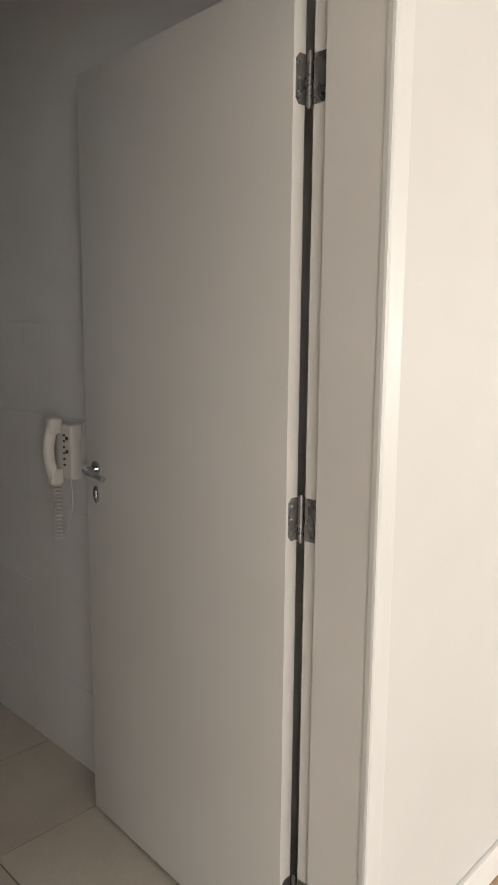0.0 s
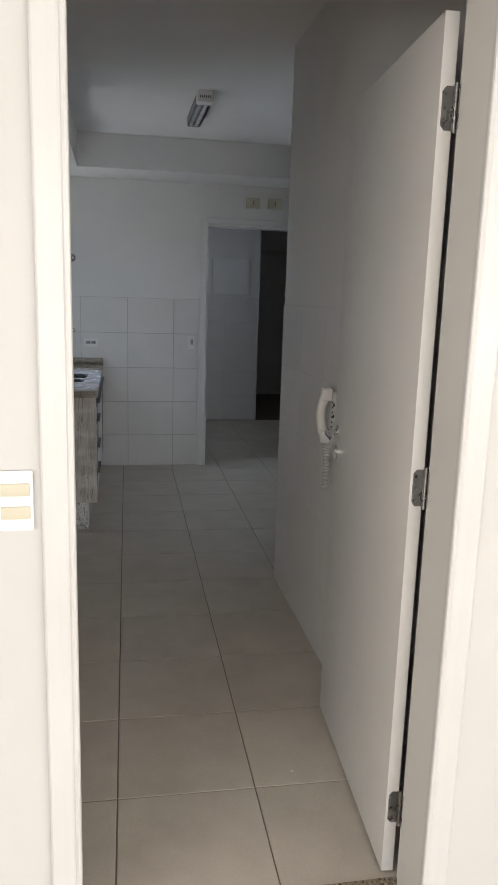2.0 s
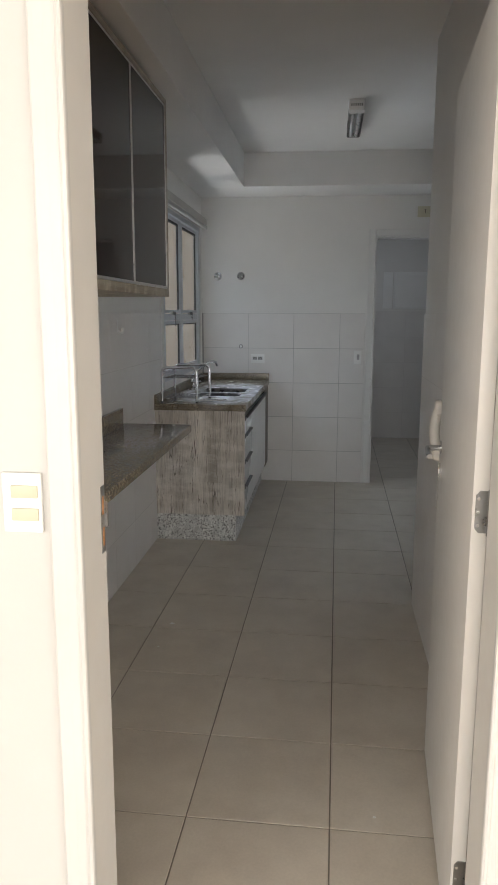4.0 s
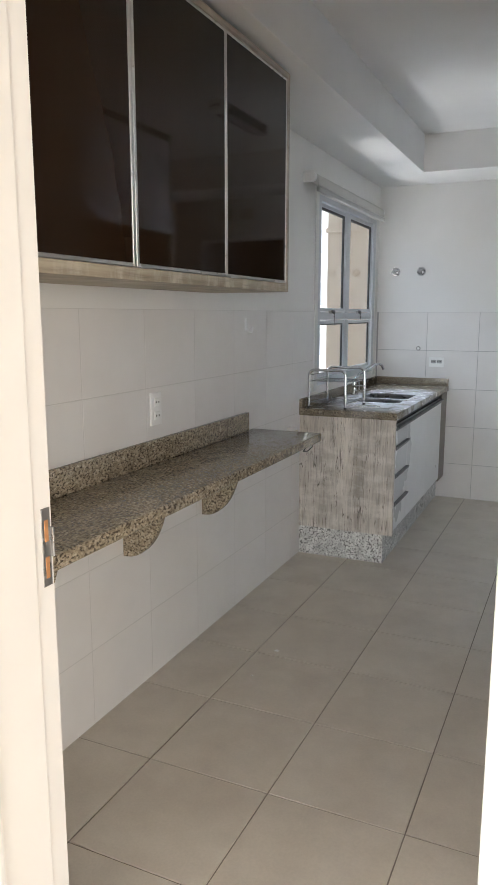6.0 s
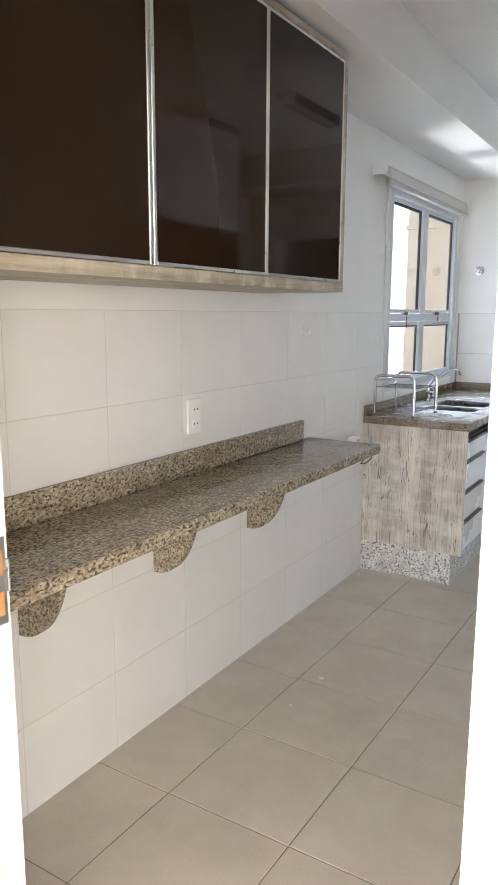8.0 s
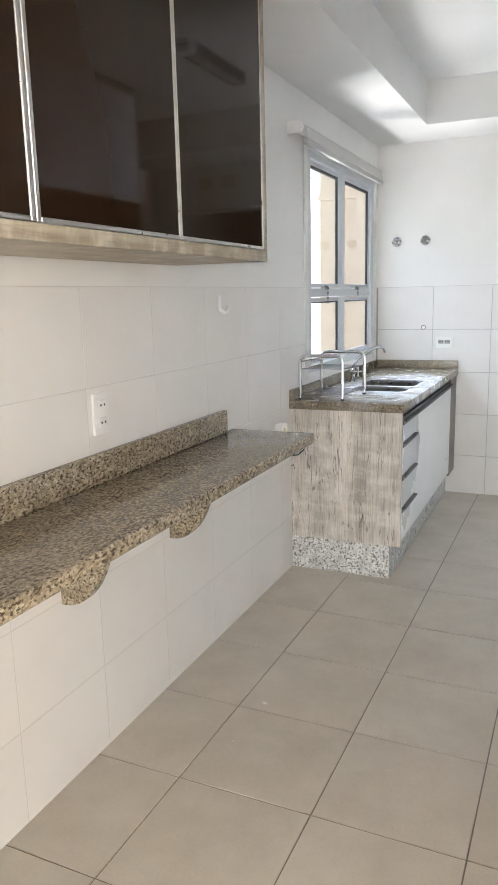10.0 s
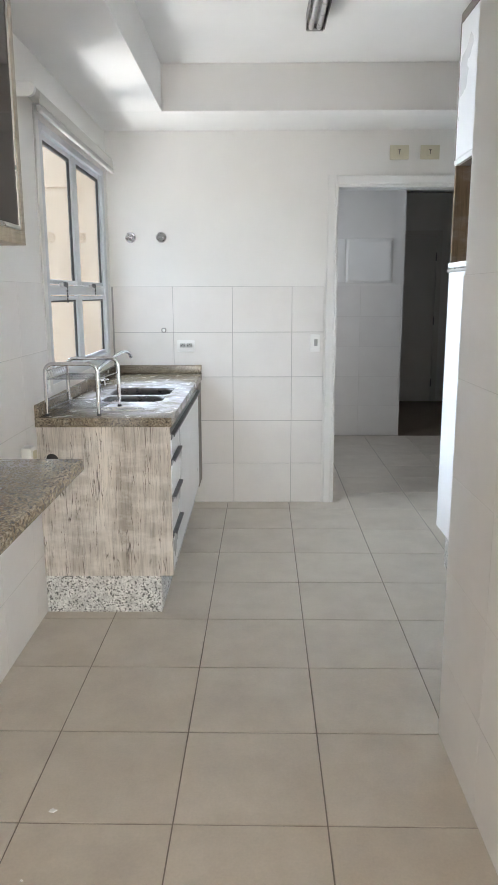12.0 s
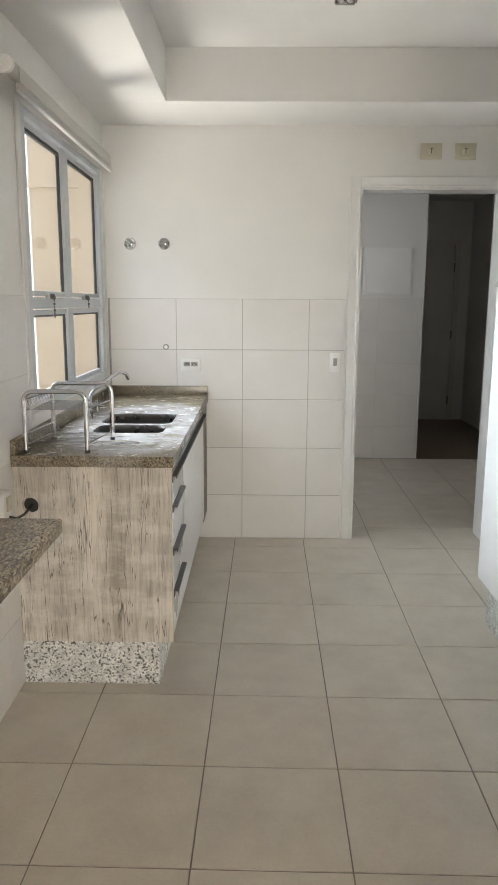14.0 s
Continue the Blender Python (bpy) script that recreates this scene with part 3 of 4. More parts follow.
part("fabric", box(0.074, 0.077, BLIND_Y0 + 0.04, BLIND_Y1 - 0.02, BLIND_Z - 0.040, BLIND_Z + 0.005), FABRIC, blind, smooth=False)
for y in (BLIND_Y0 - 0.012, BLIND_Y1 + 0.008):
    part("bracket", add_box(rod((0.048, y - 0.011, BLIND_Z), (0.048, y + 0.011, BLIND_Z), 0.027, n=24), -0.003, 0.048, y - 0.006, y + 0.006, BLIND_Z - 0.027, BLIND_Z + 0.027), PLASTIC, blind)

# ---- upper cabinet ----
UX, UY0, UY1, UZ0, UZ1 = 0.349, 1.391, 3.103, 1.512, 2.352
uc = thing("wall_cabinet", (0, 2.3, UZ0), "wall cabinet with dark bronze glass doors and oak edges", "cabinet")
b = box(0.001, UX, UY0, UY1, UZ0, UZ0 + 0.034, 0.001, 1)
part("bottom_panel", b, OAK, uc, "light oak bottom panel", smooth=False)
part("side_panel", box(0.001, UX, UY1 - 0.022, UY1, UZ0 + 0.034, UZ1, 0.001, 1), EDGE_WOOD, uc, smooth=False)
part("side_panel", box(0.001, UX, UY0, UY0 + 0.022, UZ0 + 0.034, UZ1, 0.001, 1), EDGE_WOOD, uc, smooth=False)
part("top_panel", box(0.001, UX, UY0 + 0.022, UY1 - 0.022, UZ1 - 0.022, UZ1, 0.001, 1), EDGE_WOOD, uc, smooth=False)
part("back_panel", box(0.001, 0.012, UY0 + 0.022, UY1 - 0.022, UZ0 + 0.034, UZ1 - 0.022), GREY_WOOD, uc, smooth=False)


def glass_door(y0, y1, wide0, wide1):
    z0, z1 = UZ0 + 0.036, UZ1 - 0.024
    x0, x1 = UX - 0.022, UX - 0.002
    f = box(x0, x1, y0, y0 + wide0, z0, z1, 0.0015, 1)
    add_box(f, x0, x1, y1 - wide1, y1, z0, z1, 0.0015, 1)
    add_box(f, x0, x1, y0 + wide0, y1 - wide1, z0, z0 + 0.010, 0.0015, 1)
    add_box(f, x0, x1, y0 + wide0, y1 - wide1, z1 - 0.008, z1, 0.0015, 1)
    d = part("door", f, ALU, uc, "dark glass door in a thin aluminium frame", smooth=False)
    part("glass", box(x0 + 0.006, x1 - 0.003, y0 + wide0, y1 - wide1, z0 + 0.010, z1 - 0.008), DARK_GLASS, d, "dark bronze glass", smooth=False)
    part("pull", box(x1 - 0.006, x1 + 0.012, y0 + 0.002, y0 + 0.060, z0 - 0.003, z0 + 0.001), ALU, d, "aluminium finger pull", smooth=False)


glass_door(UY0 + 0.024, 1.968, 0.012, 0.013)
glass_door(1.971, 2.528, 0.013, 0.007)
glass_door(2.531, UY1 - 0.024, 0.007, 0.006)

# ---- granite bar ----
BAR_X, BAR_Y0, BAR_Y1, BAR_Z = 0.366, 1.262, 3.522, 0.860
bar = thing("bar_counter", (0, 2.4, 0.8), "beige speckled granite bar shelf on curved brackets", "counter")
part("slab", box(0.001, BAR_X, BAR_Y0, BAR_Y1, BAR_Z - 0.040, BAR_Z, 0.007, 3), BAR_GRANITE, bar)
part("splashback", box(0.001, 0.021, BAR_Y0, 3.440, BAR_Z + 0.0005, BAR_Z + 0.091, 0.003), BAR_GRANITE, bar)
for y in (1.790, 2.377, 2.987):
    c = [(0.001, BAR_Z - 0.041)]
    for k in range(13):
        a = radians(90 * k / 12)
        c.append((0.015 + 0.165 * math.cos(a), BAR_Z - 0.041 - 0.265 * math.sin(a)))
    c.append((0.001, BAR_Z - 0.306))
    part("bracket", add_prism(shape(), c, "y", y - 0.012, y + 0.012), BAR_GRANITE, bar, "granite bracket with a rounded corner", smooth=False)

# ---- sink unit ----
SX, SY0, SZ = 0.578, 4.194, 0.882


def rounded(x0, x1, y0, y1, r, n=6):
    out = []
    for cx, cy, a0 in ((x1 - r, y1 - r, 0), (x0 + r, y1 - r, 90), (x0 + r, y0 + r, 180), (x1 - r, y0 + r, 270)):
        out += [(cx + r * math.cos(radians(a0 + 90 * k / n)), cy + r * math.sin(radians(a0 + 90 * k / n))) for k in range(n + 1)]
    return out


def slab_with_holes(outer, holes, z0, z1):
    bm = shape()
    edges = []
    for loop in (outer, *holes):
        vs = [bm.verts.new((x, y, z1)) for x, y in loop]
        edges += [bm.edges.new((vs[k], vs[(k + 1) % len(vs)])) for k in range(len(vs))]
    bmesh.ops.triangle_fill(bm, use_beauty=True, use_dissolve=False, edges=edges)

    def inside(p, loop):
        hit = False
        for (x0, y0), (x1, y1) in zip(loop, loop[1:] + loop[:1]):
            if (y0 > p.y) != (y1 > p.y) and p.x < x0 + (p.y - y0) * (x1 - x0) / (y1 - y0):
                hit = not hit
        return hit

    spare = [f for f in bm.faces if any(inside(f.calc_center_median(), h) for h in holes)]
    bmesh.ops.delete(bm, geom=spare, context="FACES_ONLY")
    made = bmesh.ops.extrude_face_region(bm, geom=list(bm.faces))
    bmesh.ops.translate(bm, verts=[g for g in made["geom"] if isinstance(g, bmesh.types.BMVert)], vec=(0, 0, z0 - z1))
    bmesh.ops.recalc_face_normals(bm, faces=bm.faces)
    return bm


BOWLS = ((0.175, 0.478, 4.660, 4.870), (0.165, 0.485, 4.902, 5.200))
top = thing("sink_worktop", (0.3, 5.1, SZ - 0.04), "beige speckled granite worktop with a double sink cut-out", "worktop")
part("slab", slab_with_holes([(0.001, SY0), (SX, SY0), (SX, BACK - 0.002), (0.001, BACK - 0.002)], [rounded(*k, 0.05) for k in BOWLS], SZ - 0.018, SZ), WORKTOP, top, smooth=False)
part("apron", add_box(box(SX - 0.020, SX, SY0, BACK - 0.002, SZ - 0.040, SZ - 0.0182), 0.001, SX - 0.0205, SY0, SY0 + 0.020, SZ - 0.040, SZ - 0.0182), WORKTOP, top, smooth=False)
part("splashback", box(0.001, 0.021, SY0, BACK - 0.022, SZ + 0.0005, SZ + 0.054, 0.003), WORKTOP, top)
part("splashback", box(0.001, SX - 0.002, BACK - 0.022, BACK - 0.002, SZ + 0.0005, SZ + 0.054, 0.003), WORKTOP, top)


def bowl(bm, k, depth):
    x0, x1, y0, y1 = k
    rings = []
    for inset, z in ((0.0008, -0.0015), (0.0012, -0.0185), (0.004, -0.09), (0.012, -depth + 0.02), (0.035, -depth)):
        rings.append([bm.verts.new((x, y, SZ + z)) for x, y in rounded(x0 + inset, x1 - inset, y0 + inset, y1 - inset, max(0.02, 0.05 - inset * 0.4))])
    for a, c in zip(rings, rings[1:]):
        for j in range(len(a)):
            bm.faces.new((a[j], a[(j + 1) % len(a)], c[(j + 1) % len(a)], c[j]))
    bm.faces.new(rings[-1])
    bmesh.ops.recalc_face_normals(bm, faces=bm.faces)
    return bm


sink = thing("kitchen_sink", (0.3, 5.0, SZ - 0.2), "double bowl stainless steel sink under the granite worktop", "sink")
for k, depth in zip(BOWLS, (0.16, 0.18)):
    o = part("bowl", bowl(shape(), k, depth), STEEL, sink)
    o.modifiers.new("thickness", "SOLIDIFY").thickness = 0.0015
    cx, cy = (k[0] + k[1]) / 2, (k[2] + k[3]) / 2
    part("drain", add_rod(rod((cx, cy, SZ - depth), (cx, cy, SZ - depth + 0.004), 0.045, 0.042, 24), (cx, cy, SZ - depth + 0.003), (cx, cy, SZ - depth + 0.007), 0.020, 0.018, 20), CHROME, o, "chrome drain strainer")

unit = thing("sink_cabinet", (0.3, 5.1, 0), "sink base cabinet with rustic wood side and white drawers", "cabinet")
part("plinth", box(0.002, 0.514, 4.212, BACK - 0.004, 0.0, 0.172, 0.002), PLINTH_GRANITE, unit, "white speckled granite plinth")
ring = [(0.060 + 0.029 * math.cos(2 * math.pi * k / 28), 0.696 + 0.029 * math.sin(2 * math.pi * k / 28)) for k in range(28)]
b = slab_with_holes([(0.002, 0.1725), (0.568, 0.1725), (0.568, 0.8415), (0.002, 0.8415)], [ring], -4.226, -4.206)
bmesh.ops.rotate(b, cent=(0, 0, 0), matrix=Matrix.Rotation(radians(90), 3, "X"), verts=b.verts)
part("side_panel", b, GREY_WOOD, unit, "greyed rustic wood side panel with a round cable hole", smooth=False)
# dark disc paints the shade inside the hole
part("cable_hole_shade", rod((0.060, 4.2245, 0.696), (0.060, 4.2265, 0.696), 0.0288, n=28), RECESS_SHADE, unit, "dark disc for the shade inside the cable hole")
part("body", box(0.004, 0.545, 4.227, BACK - 0.006, 0.1725, 0.690), CARCASS, unit, smooth=False)
DY = 4.540
levels = (0.196, 0.368, 0.530, 0.694, 0.806)


def profile_pull(y0, y1, z, parent):
    p = box(0.566, 0.572, y0, y1, z - 0.026, z, 0.001, 1)
    add_box(p, 0.572, 0.586, y0, y1, z - 0.003, z, 0.001, 1)
    add_box(p, 0.583, 0.586, y0, y1, z - 0.010, z - 0.003)
    part("pull", p, PULL, parent, "dark aluminium profile pull", smooth=False)


for lo, hi in zip(levels, levels[1:]):
    d = part("drawer", box(0.549, 0.568, 4.230, DY - 0.0015, lo + 0.0015, hi - 0.0015, 0.0015, 1), LAMINATE, unit, "white drawer front", smooth=False)
    profile_pull(4.232, DY - 0.004, hi - 0.002, d)
for y0, y1 in ((DY, 5.130), (5.130, 5.710)):
    d = part("door", box(0.549, 0.568, y0 + 0.0015, y1 - 0.0015, levels[0] + 0.0015, levels[-1] - 0.0015, 0.0015, 1), LAMINATE, unit, "white cabinet door", smooth=False)
    profile_pull(y0 + 0.003, y1 - 0.003, levels[-1] - 0.002, d)
# dark strip paints the shade in the gap under the worktop
part("shaded_top_rail", box(0.532, 0.546, 4.227, BACK - 0.006, 0.6905, 0.8385), RECESS_SHADE, unit, smooth=False)
part("filler", box(0.549, 0.568, 5.712, BACK - 0.006, 0.1735, 0.8385, 0.001, 1), CARCASS, unit, "grey-brown filler strip", smooth=False)

# tap
tap = thing("kitchen_tap", (0.075, 5.055, SZ), "chrome kitchen tap with cross handles and curved spout", "tap")
part("base", add_rod(rod((0.085, 5.055, SZ), (0.085, 5.055, SZ + 0.012), 0.028, 0.024, 24), (0.085, 5.055, SZ + 0.010), (0.085, 5.055, SZ + 0.085), 0.016, 0.014, 20), CHROME, tap)
knob = part("handle", rod((0.085, 5.055, SZ + 0.060), (0.130, 4.995, SZ + 0.054), 0.011, 0.009), CHROME, tap)
b = shape()
for a in range(4):
    d = Vector((0.6 * math.cos(radians(90 * a)), 0.8 * math.cos(radians(90 * a)), math.sin(radians(90 * a)))) * 0.027
    c = Vector((0.134, 4.990, SZ + 0.067))
    add_rod(b, c, c + d, 0.006, 0.007, 10)
part("cross_grip", b, CHROME, knob)
pts = [(0.085, 5.055, SZ + 0.080), (0.088, 5.065, SZ + 0.105), (0.105, 5.090, SZ + 0.135), (0.165, 5.150, SZ + 0.180), (0.192, 5.180, SZ + 0.198), (0.212, 5.200, SZ + 0.202), (0.230, 5.220, SZ + 0.192), (0.240, 5.230, SZ + 0.165)]
part("spout", add_tube(shape(), pts, 0.0095, 14), CHROME, tap)

# dish rack
rack = thing("dish_rack", (0.16, 4.40, SZ), "two-tier chrome wire dish rack on the worktop", "dish rack")


def hoop(y, x0, x1, h):
    r, pts = 0.035, [(x0, y, SZ)]
    for cx, a0, a1 in ((x0 + r, 180, 90), (x1 - r, 90, 0)):
        for k in range(7):
            a = radians(a0 + (a1 - a0) * k / 6)
            pts.append((cx + r * math.cos(a), y, SZ + h - r + r * math.sin(a)))
    pts.append((x1, y, SZ))
    part("hoop", add_tube(shape(), pts, 0.0085, 14), CHROME, rack)
    for x in (x0, x1):
        part("foot", rod((x, y, SZ), (x, y, SZ + 0.010), 0.0098, 0.0090, 14), RUBBER, rack, "black rubber foot")


hoop(4.252, 0.040, 0.262, 0.222)
hoop(4.518, 0.066, 0.300, 0.222)
for z, lift in ((SZ + 0.030, 0.035), (SZ + 0.155, 0.035)):
    ends = ((0.046, 0.256), (0.072, 0.294))
    for f in (0, 1):
        part("shelf_rail", add_tube(shape(), [(ends[0][f], 4.252, z), (ends[1][f], 4.518, z)], 0.003, 6), WIRE, rack)
    for k in range(10):
        u = (k + 0.5) / 10
        y = 4.252 + 0.266 * u
        x0, x1 = 0.046 + 0.026 * u, 0.256 + 0.038 * u
        part("wire", add_tube(shape(), [(x0 - 0.012, y, z + lift), (x0, y, z), (x1, y, z)], 0.0010, 6), WIRE, rack)
    part("rim_wire", add_tube(shape(), [(0.034, 4.252, z + lift), (0.060, 4.518, z + lift)], 0.0025, 6), WIRE, rack)

cord = thing("sink_hose", (0.3, 4.45, SZ), "thin pale coiled cord lying on the worktop", "cord")
b = shape()
pts = []
for k in range(60):
    a = 2 * math.pi * k / 22
    pts.append((0.315 + (0.085 + 0.012 * math.sin(a * 0.37)) * math.cos(a) + 0.0010 * k, 4.42 + (0.050 + 0.010 * math.cos(a * 0.6)) * math.sin(a) - 0.0006 * k, SZ + 0.003 + 0.0001 * k))
part("coil", add_tube(b, pts, 0.0018, 6), PHONE, cord)

# plug and cords at the cable hole beside the bar
plug = thing("white_adapter", (0.0, 4.1, 0.75), "white plastic plug adapter on the wall with a green cord", "adapter")
part("body", box(0.001, 0.044, 3.99, 4.055, 0.700, 0.795, 0.008), PLASTIC, plug)
part("prong_cap", box(0.0445, 0.052, 4.005, 4.04, 0.730, 0.780, 0.003), IVORY, plug)
part("cord", add_tube(shape(), [(0.040, 4.03, 0.707), (0.055, 4.07, 0.690), (0.058, 4.13, 0.684), (0.060, 4.18, 0.688), (0.060, 4.232, 0.696)], 0.005, 8), BOTTLE, plug, "green cord")
loop = thing("hanging_cord", (0.3, 3.55, 0.82), "thin dark cord hanging in a loop under the bar", "cord")
part("loop", add_tube(shape(), [(0.280, 3.466, 0.810), (0.296, 3.505, 0.790), (0.280, 3.501, 0.766), (0.290, 3.536, 0.763), (0.302, 3.566, 0.778), (0.310, 3.576, 0.813), (0.305, 3.556, 0.843), (0.300, 3.525, 0.848)], 0.003, 8), RUBBER, loop)

# ---- wall fittings ----
wall_plate("wall_socket", pose(0.001, 2.602, 1.067, 0, 0, 90), 0.075, 0.125, [(0, 0.026, 0.036, 0.030), (0, -0.026, 0.036, 0.030)], "white double socket on the tiles above the bar", "socket", holes=((-0.009, 0), (0.009, 0)))
wall_plate("wall_socket", pose(0.477, BACK - 0.001, 1.060), 0.115, 0.075, [(-0.022, 0.004, 0.038, 0.026), (0.022, 0.004, 0.038, 0.026)], "white double socket with grey inserts beside the sink", "socket", key_material=GREY_KEY, holes=((-0.010, 0), (0, 0.004), (0.010, 0)))
wall_plate("light_switch", pose(1.319, BACK - 0.001, 1.077), 0.062, 0.112, [(0.004, 0.004, 0.022, 0.044)], "white light switch on the tiles beside the doorway", "light switch", key_material=GREY_KEY)
for x in (1.823, 2.012):
    ob = wall_plate("wall_plate", pose(x, BACK + 0.003, 2.247), 0.118, 0.084, [(0, 0, 0.044, 0.044)], "ivory cover plate on the wall above the doorway", "wall plate", IVORY, IVORY)
    part("mark", add_box(box(-0.0022, 0.0022, -0.0150, -0.0130, -0.013, 0.013), -0.008, 0.008, -0.0150, -0.0130, 0.013, 0.016), INK, ob, local=True, smooth=False)

for x, z in ((0.137, 1.745), (0.332, 1.746)):
    v = thing("stop_valve", (x, BACK, z), "chrome stop valve with a cross handle on the wall", "valve")
    part("escutcheon", add_rod(rod((x, BACK + 0.003, z), (x, BACK - 0.006, z), 0.034, 0.030, 28), (x, BACK - 0.005, z), (x, BACK - 0.016, z), 0.022, 0.014, 24), CHROME, v)
    stem = part("stem", rod((x, BACK - 0.012, z), (x, BACK - 0.045, z), 0.011, 0.010), CHROME, v)
    b = shape()
    for a in (20, 110, 200, 290):
        d = Vector((math.cos(radians(a)), 0, math.sin(radians(a)))) * 0.027
        c = Vector((x, BACK - 0.040, z))
        add_rod(b, c, c + d, 0.0055, 0.0065, 12)
    part("cross_handle", b, HINGE_STEEL, stem)

stub = thing("pipe_plug", (0.334, BACK, 1.162), "small chrome pipe plug in the tiles", "pipe plug")
part("ring", add_tube(shape(), [(0.334 + 0.0135 * math.cos(2 * math.pi * k / 24), BACK - 0.007, 1.162 + 0.0135 * math.sin(2 * math.pi * k / 24)) for k in range(25)], 0.0035, 8), HINGE_STEEL, stub)
part("cap", rod((0.334, BACK - 0.001, 1.162), (0.334, BACK - 0.008, 1.162), 0.012, 0.011, 20), PLASTIC, stub, "pale plug centre")

hook = thing("adhesive_hook", (0, 3.448, 1.367), "small white adhesive hook on the tiles", "hook")
part("plate", box(0.0005, 0.005, 3.430, 3.448, 1.345, 1.405, 0.002), PLASTIC, hook)
part("hook_arm", add_tube(shape(), [(0.004, 3.440, 1.352), (0.016, 3.448, 1.338), (0.020, 3.466, 1.340), (0.018, 3.480, 1.360)], 0.007, 10), PLASTIC, hook)

# intercom
tel = thing("intercom_phone", (RIGHT, 2.33, 1.05), "cream wall intercom phone with a coiled cord", "phone")
part("base", box(RIGHT - 0.046, RIGHT - 0.001, 2.200, 2.285, 0.968, 1.138, 0.012, 3), PHONE, tel)
part("back_plate", box(RIGHT - 0.012, RIGHT - 0.001, 2.186, 2.200, 1.015, 1.145, 0.003), PHONE, tel)
hs = shape()
arc = []
for k in range(15):
    u = k / 14
    arc.append((RIGHT - 0.068 - 0.014 * math.sin(math.pi * u), 2.262 + 0.008 * math.sin(math.pi * u), 1.132 - 0.160 * u))
add_tube(hs, arc, 0.018, 14)
for u in (0.02, 0.98):
    z = 1.132 - 0.160 * u
    add_box(hs, RIGHT - 0.086, RIGHT - 0.044, 2.244, 2.282, z - 0.024, z + 0.026, 0.012, 3)
h = part("handset", hs, PHONE, tel)
for z in (1.095, 1.055):
    part("button", rod((RIGHT - 0.049, 2.222, z), (RIGHT - 0.044, 2.222, z), 0.006, n=12), INK, tel, "dark button")
keys = shape()
for k in range(6):
    add_box(keys, RIGHT - 0.049, RIGHT - 0.045, 2.233, 2.241, 1.010 + 0.018 * k, 1.016 + 0.018 * k)
part("keypad", keys, INK, tel, "row of small dark keys", smooth=False)
pts = []
for k in range(170):
    a = 2 * math.pi * k / 11
    z = 0.955 - 0.185 * k / 169
    pts.append((RIGHT - 0.050 + 0.011 * math.cos(a), 2.280 + 0.011 * math.sin(a), z))
part("coiled_cord", add_tube(shape(), pts, 0.0024, 5), PHONE, tel)
part("cord_return", add_tube(shape(), [(RIGHT - 0.045, 2.276, 0.772), (RIGHT - 0.03, 2.262, 0.80), (RIGHT - 0.018, 2.245, 0.88), (RIGHT - 0.025, 2.24, 0.968)], 0.002, 6), PHONE, tel)

# ceiling lamp
lampo = thing("ceiling_lamp", (1.205, 4.45, CEIL), "unlit white twin-tube fluorescent ceiling lamp", "lamp")
LX0, LX1, LY0, LY1 = 1.160, 1.250, 4.155, 4.830
part("body", box(LX0 + 0.010, LX1 - 0.010, LY0 + 0.005, LY1 - 0.005, CEIL - 0.030, CEIL, 0.003), PLASTIC, lampo)
cap = part("end_cap", box(LX0, LX1, LY0, LY0 + 0.085, CEIL - 0.062, CEIL - 0.001, 0.010, 3), PLASTIC, lampo, "white slotted end cap")
b = shape()
for k in range(6):
    x = LX0 + 0.014 + 0.0115 * k
    add_box(b, x, x + 0.005, LY0 - 0.0006, LY0 + 0.006, CEIL - 0.040, CEIL - 0.026)
part("vent_slots", b, INK, cap, "dark vent slots", smooth=False)
part("end_cap", box(LX0 + 0.006, LX1 - 0.006, LY1 - 0.02, LY1, CEIL - 0.058, CEIL - 0.001, 0.005), HINGE_STEEL, lampo, "grey end cap")
for x in (LX0 + 0.026, LX1 - 0.026):
    part("tube", rod((x, LY0 + 0.08, CEIL - 0.044), (x, LY1 - 0.02, CEIL - 0.044), 0.013, n=16), TUBE, lampo, "grey fluorescent tube")
b = box(LX0 + 0.002, LX0 + 0.006, LY0 + 0.08, LY1 - 0.02, CEIL - 0.056, CEIL - 0.001)
add_box(b, LX1 - 0.006, LX1 - 0.002, LY0 + 0.08, LY1 - 0.02, CEIL - 0.056, CEIL - 0.001)
part("side_reflector", b, STEEL, lampo, smooth=False)

# ---- tall cabinet in the recess ----
TX, TY0, TY1 = 1.862, 3.320, 4.785
tall = thing("tall_cabinet", (2.2, 4.1, 0), "tall white cabinet with an open brown wood niche", "cabinet")
part("plinth", box(TX + 0.05, EAST - 0.002, TY0, TY1 - 0.01, 0, 0.215), PLINTH_GRANITE, tall, "speckled granite plinth", smooth=False)
# dark sheet behind the doors paints the shade in their gaps
part("door_gap_shade", box(TX + 0.0195, TX + 0.0225, TY0 + 0.002, TY1 - 0.02, 0.222, 1.500), RECESS_SHADE, tall, "dark sheet for the shade in the gaps between the doors", smooth=False)
part("lower_body", box(TX + 0.023, EAST - 0.002, TY0, TY1, 0.215, 1.515, 0.001, 1), CARCASS, tall, smooth=False)
part("upper_body", box(TX + 0.020, EAST - 0.002, TY0, TY1, 1.973, CEIL - 0.004, 0.001, 1), CARCASS, tall, smooth=False)
part("top_edge", box(TX, TX + 0.0195, TY0, TY1, CEIL - 0.045, CEIL - 0.004, 0.001, 1), CARCASS, tall, smooth=False)
part("shelf_edge", box(TX - 0.004, TX + 0.0195, TY0, TY1, 1.508, 1.532, 0.002, 1), PLASTIC, tall, "white shelf edge", smooth=False)
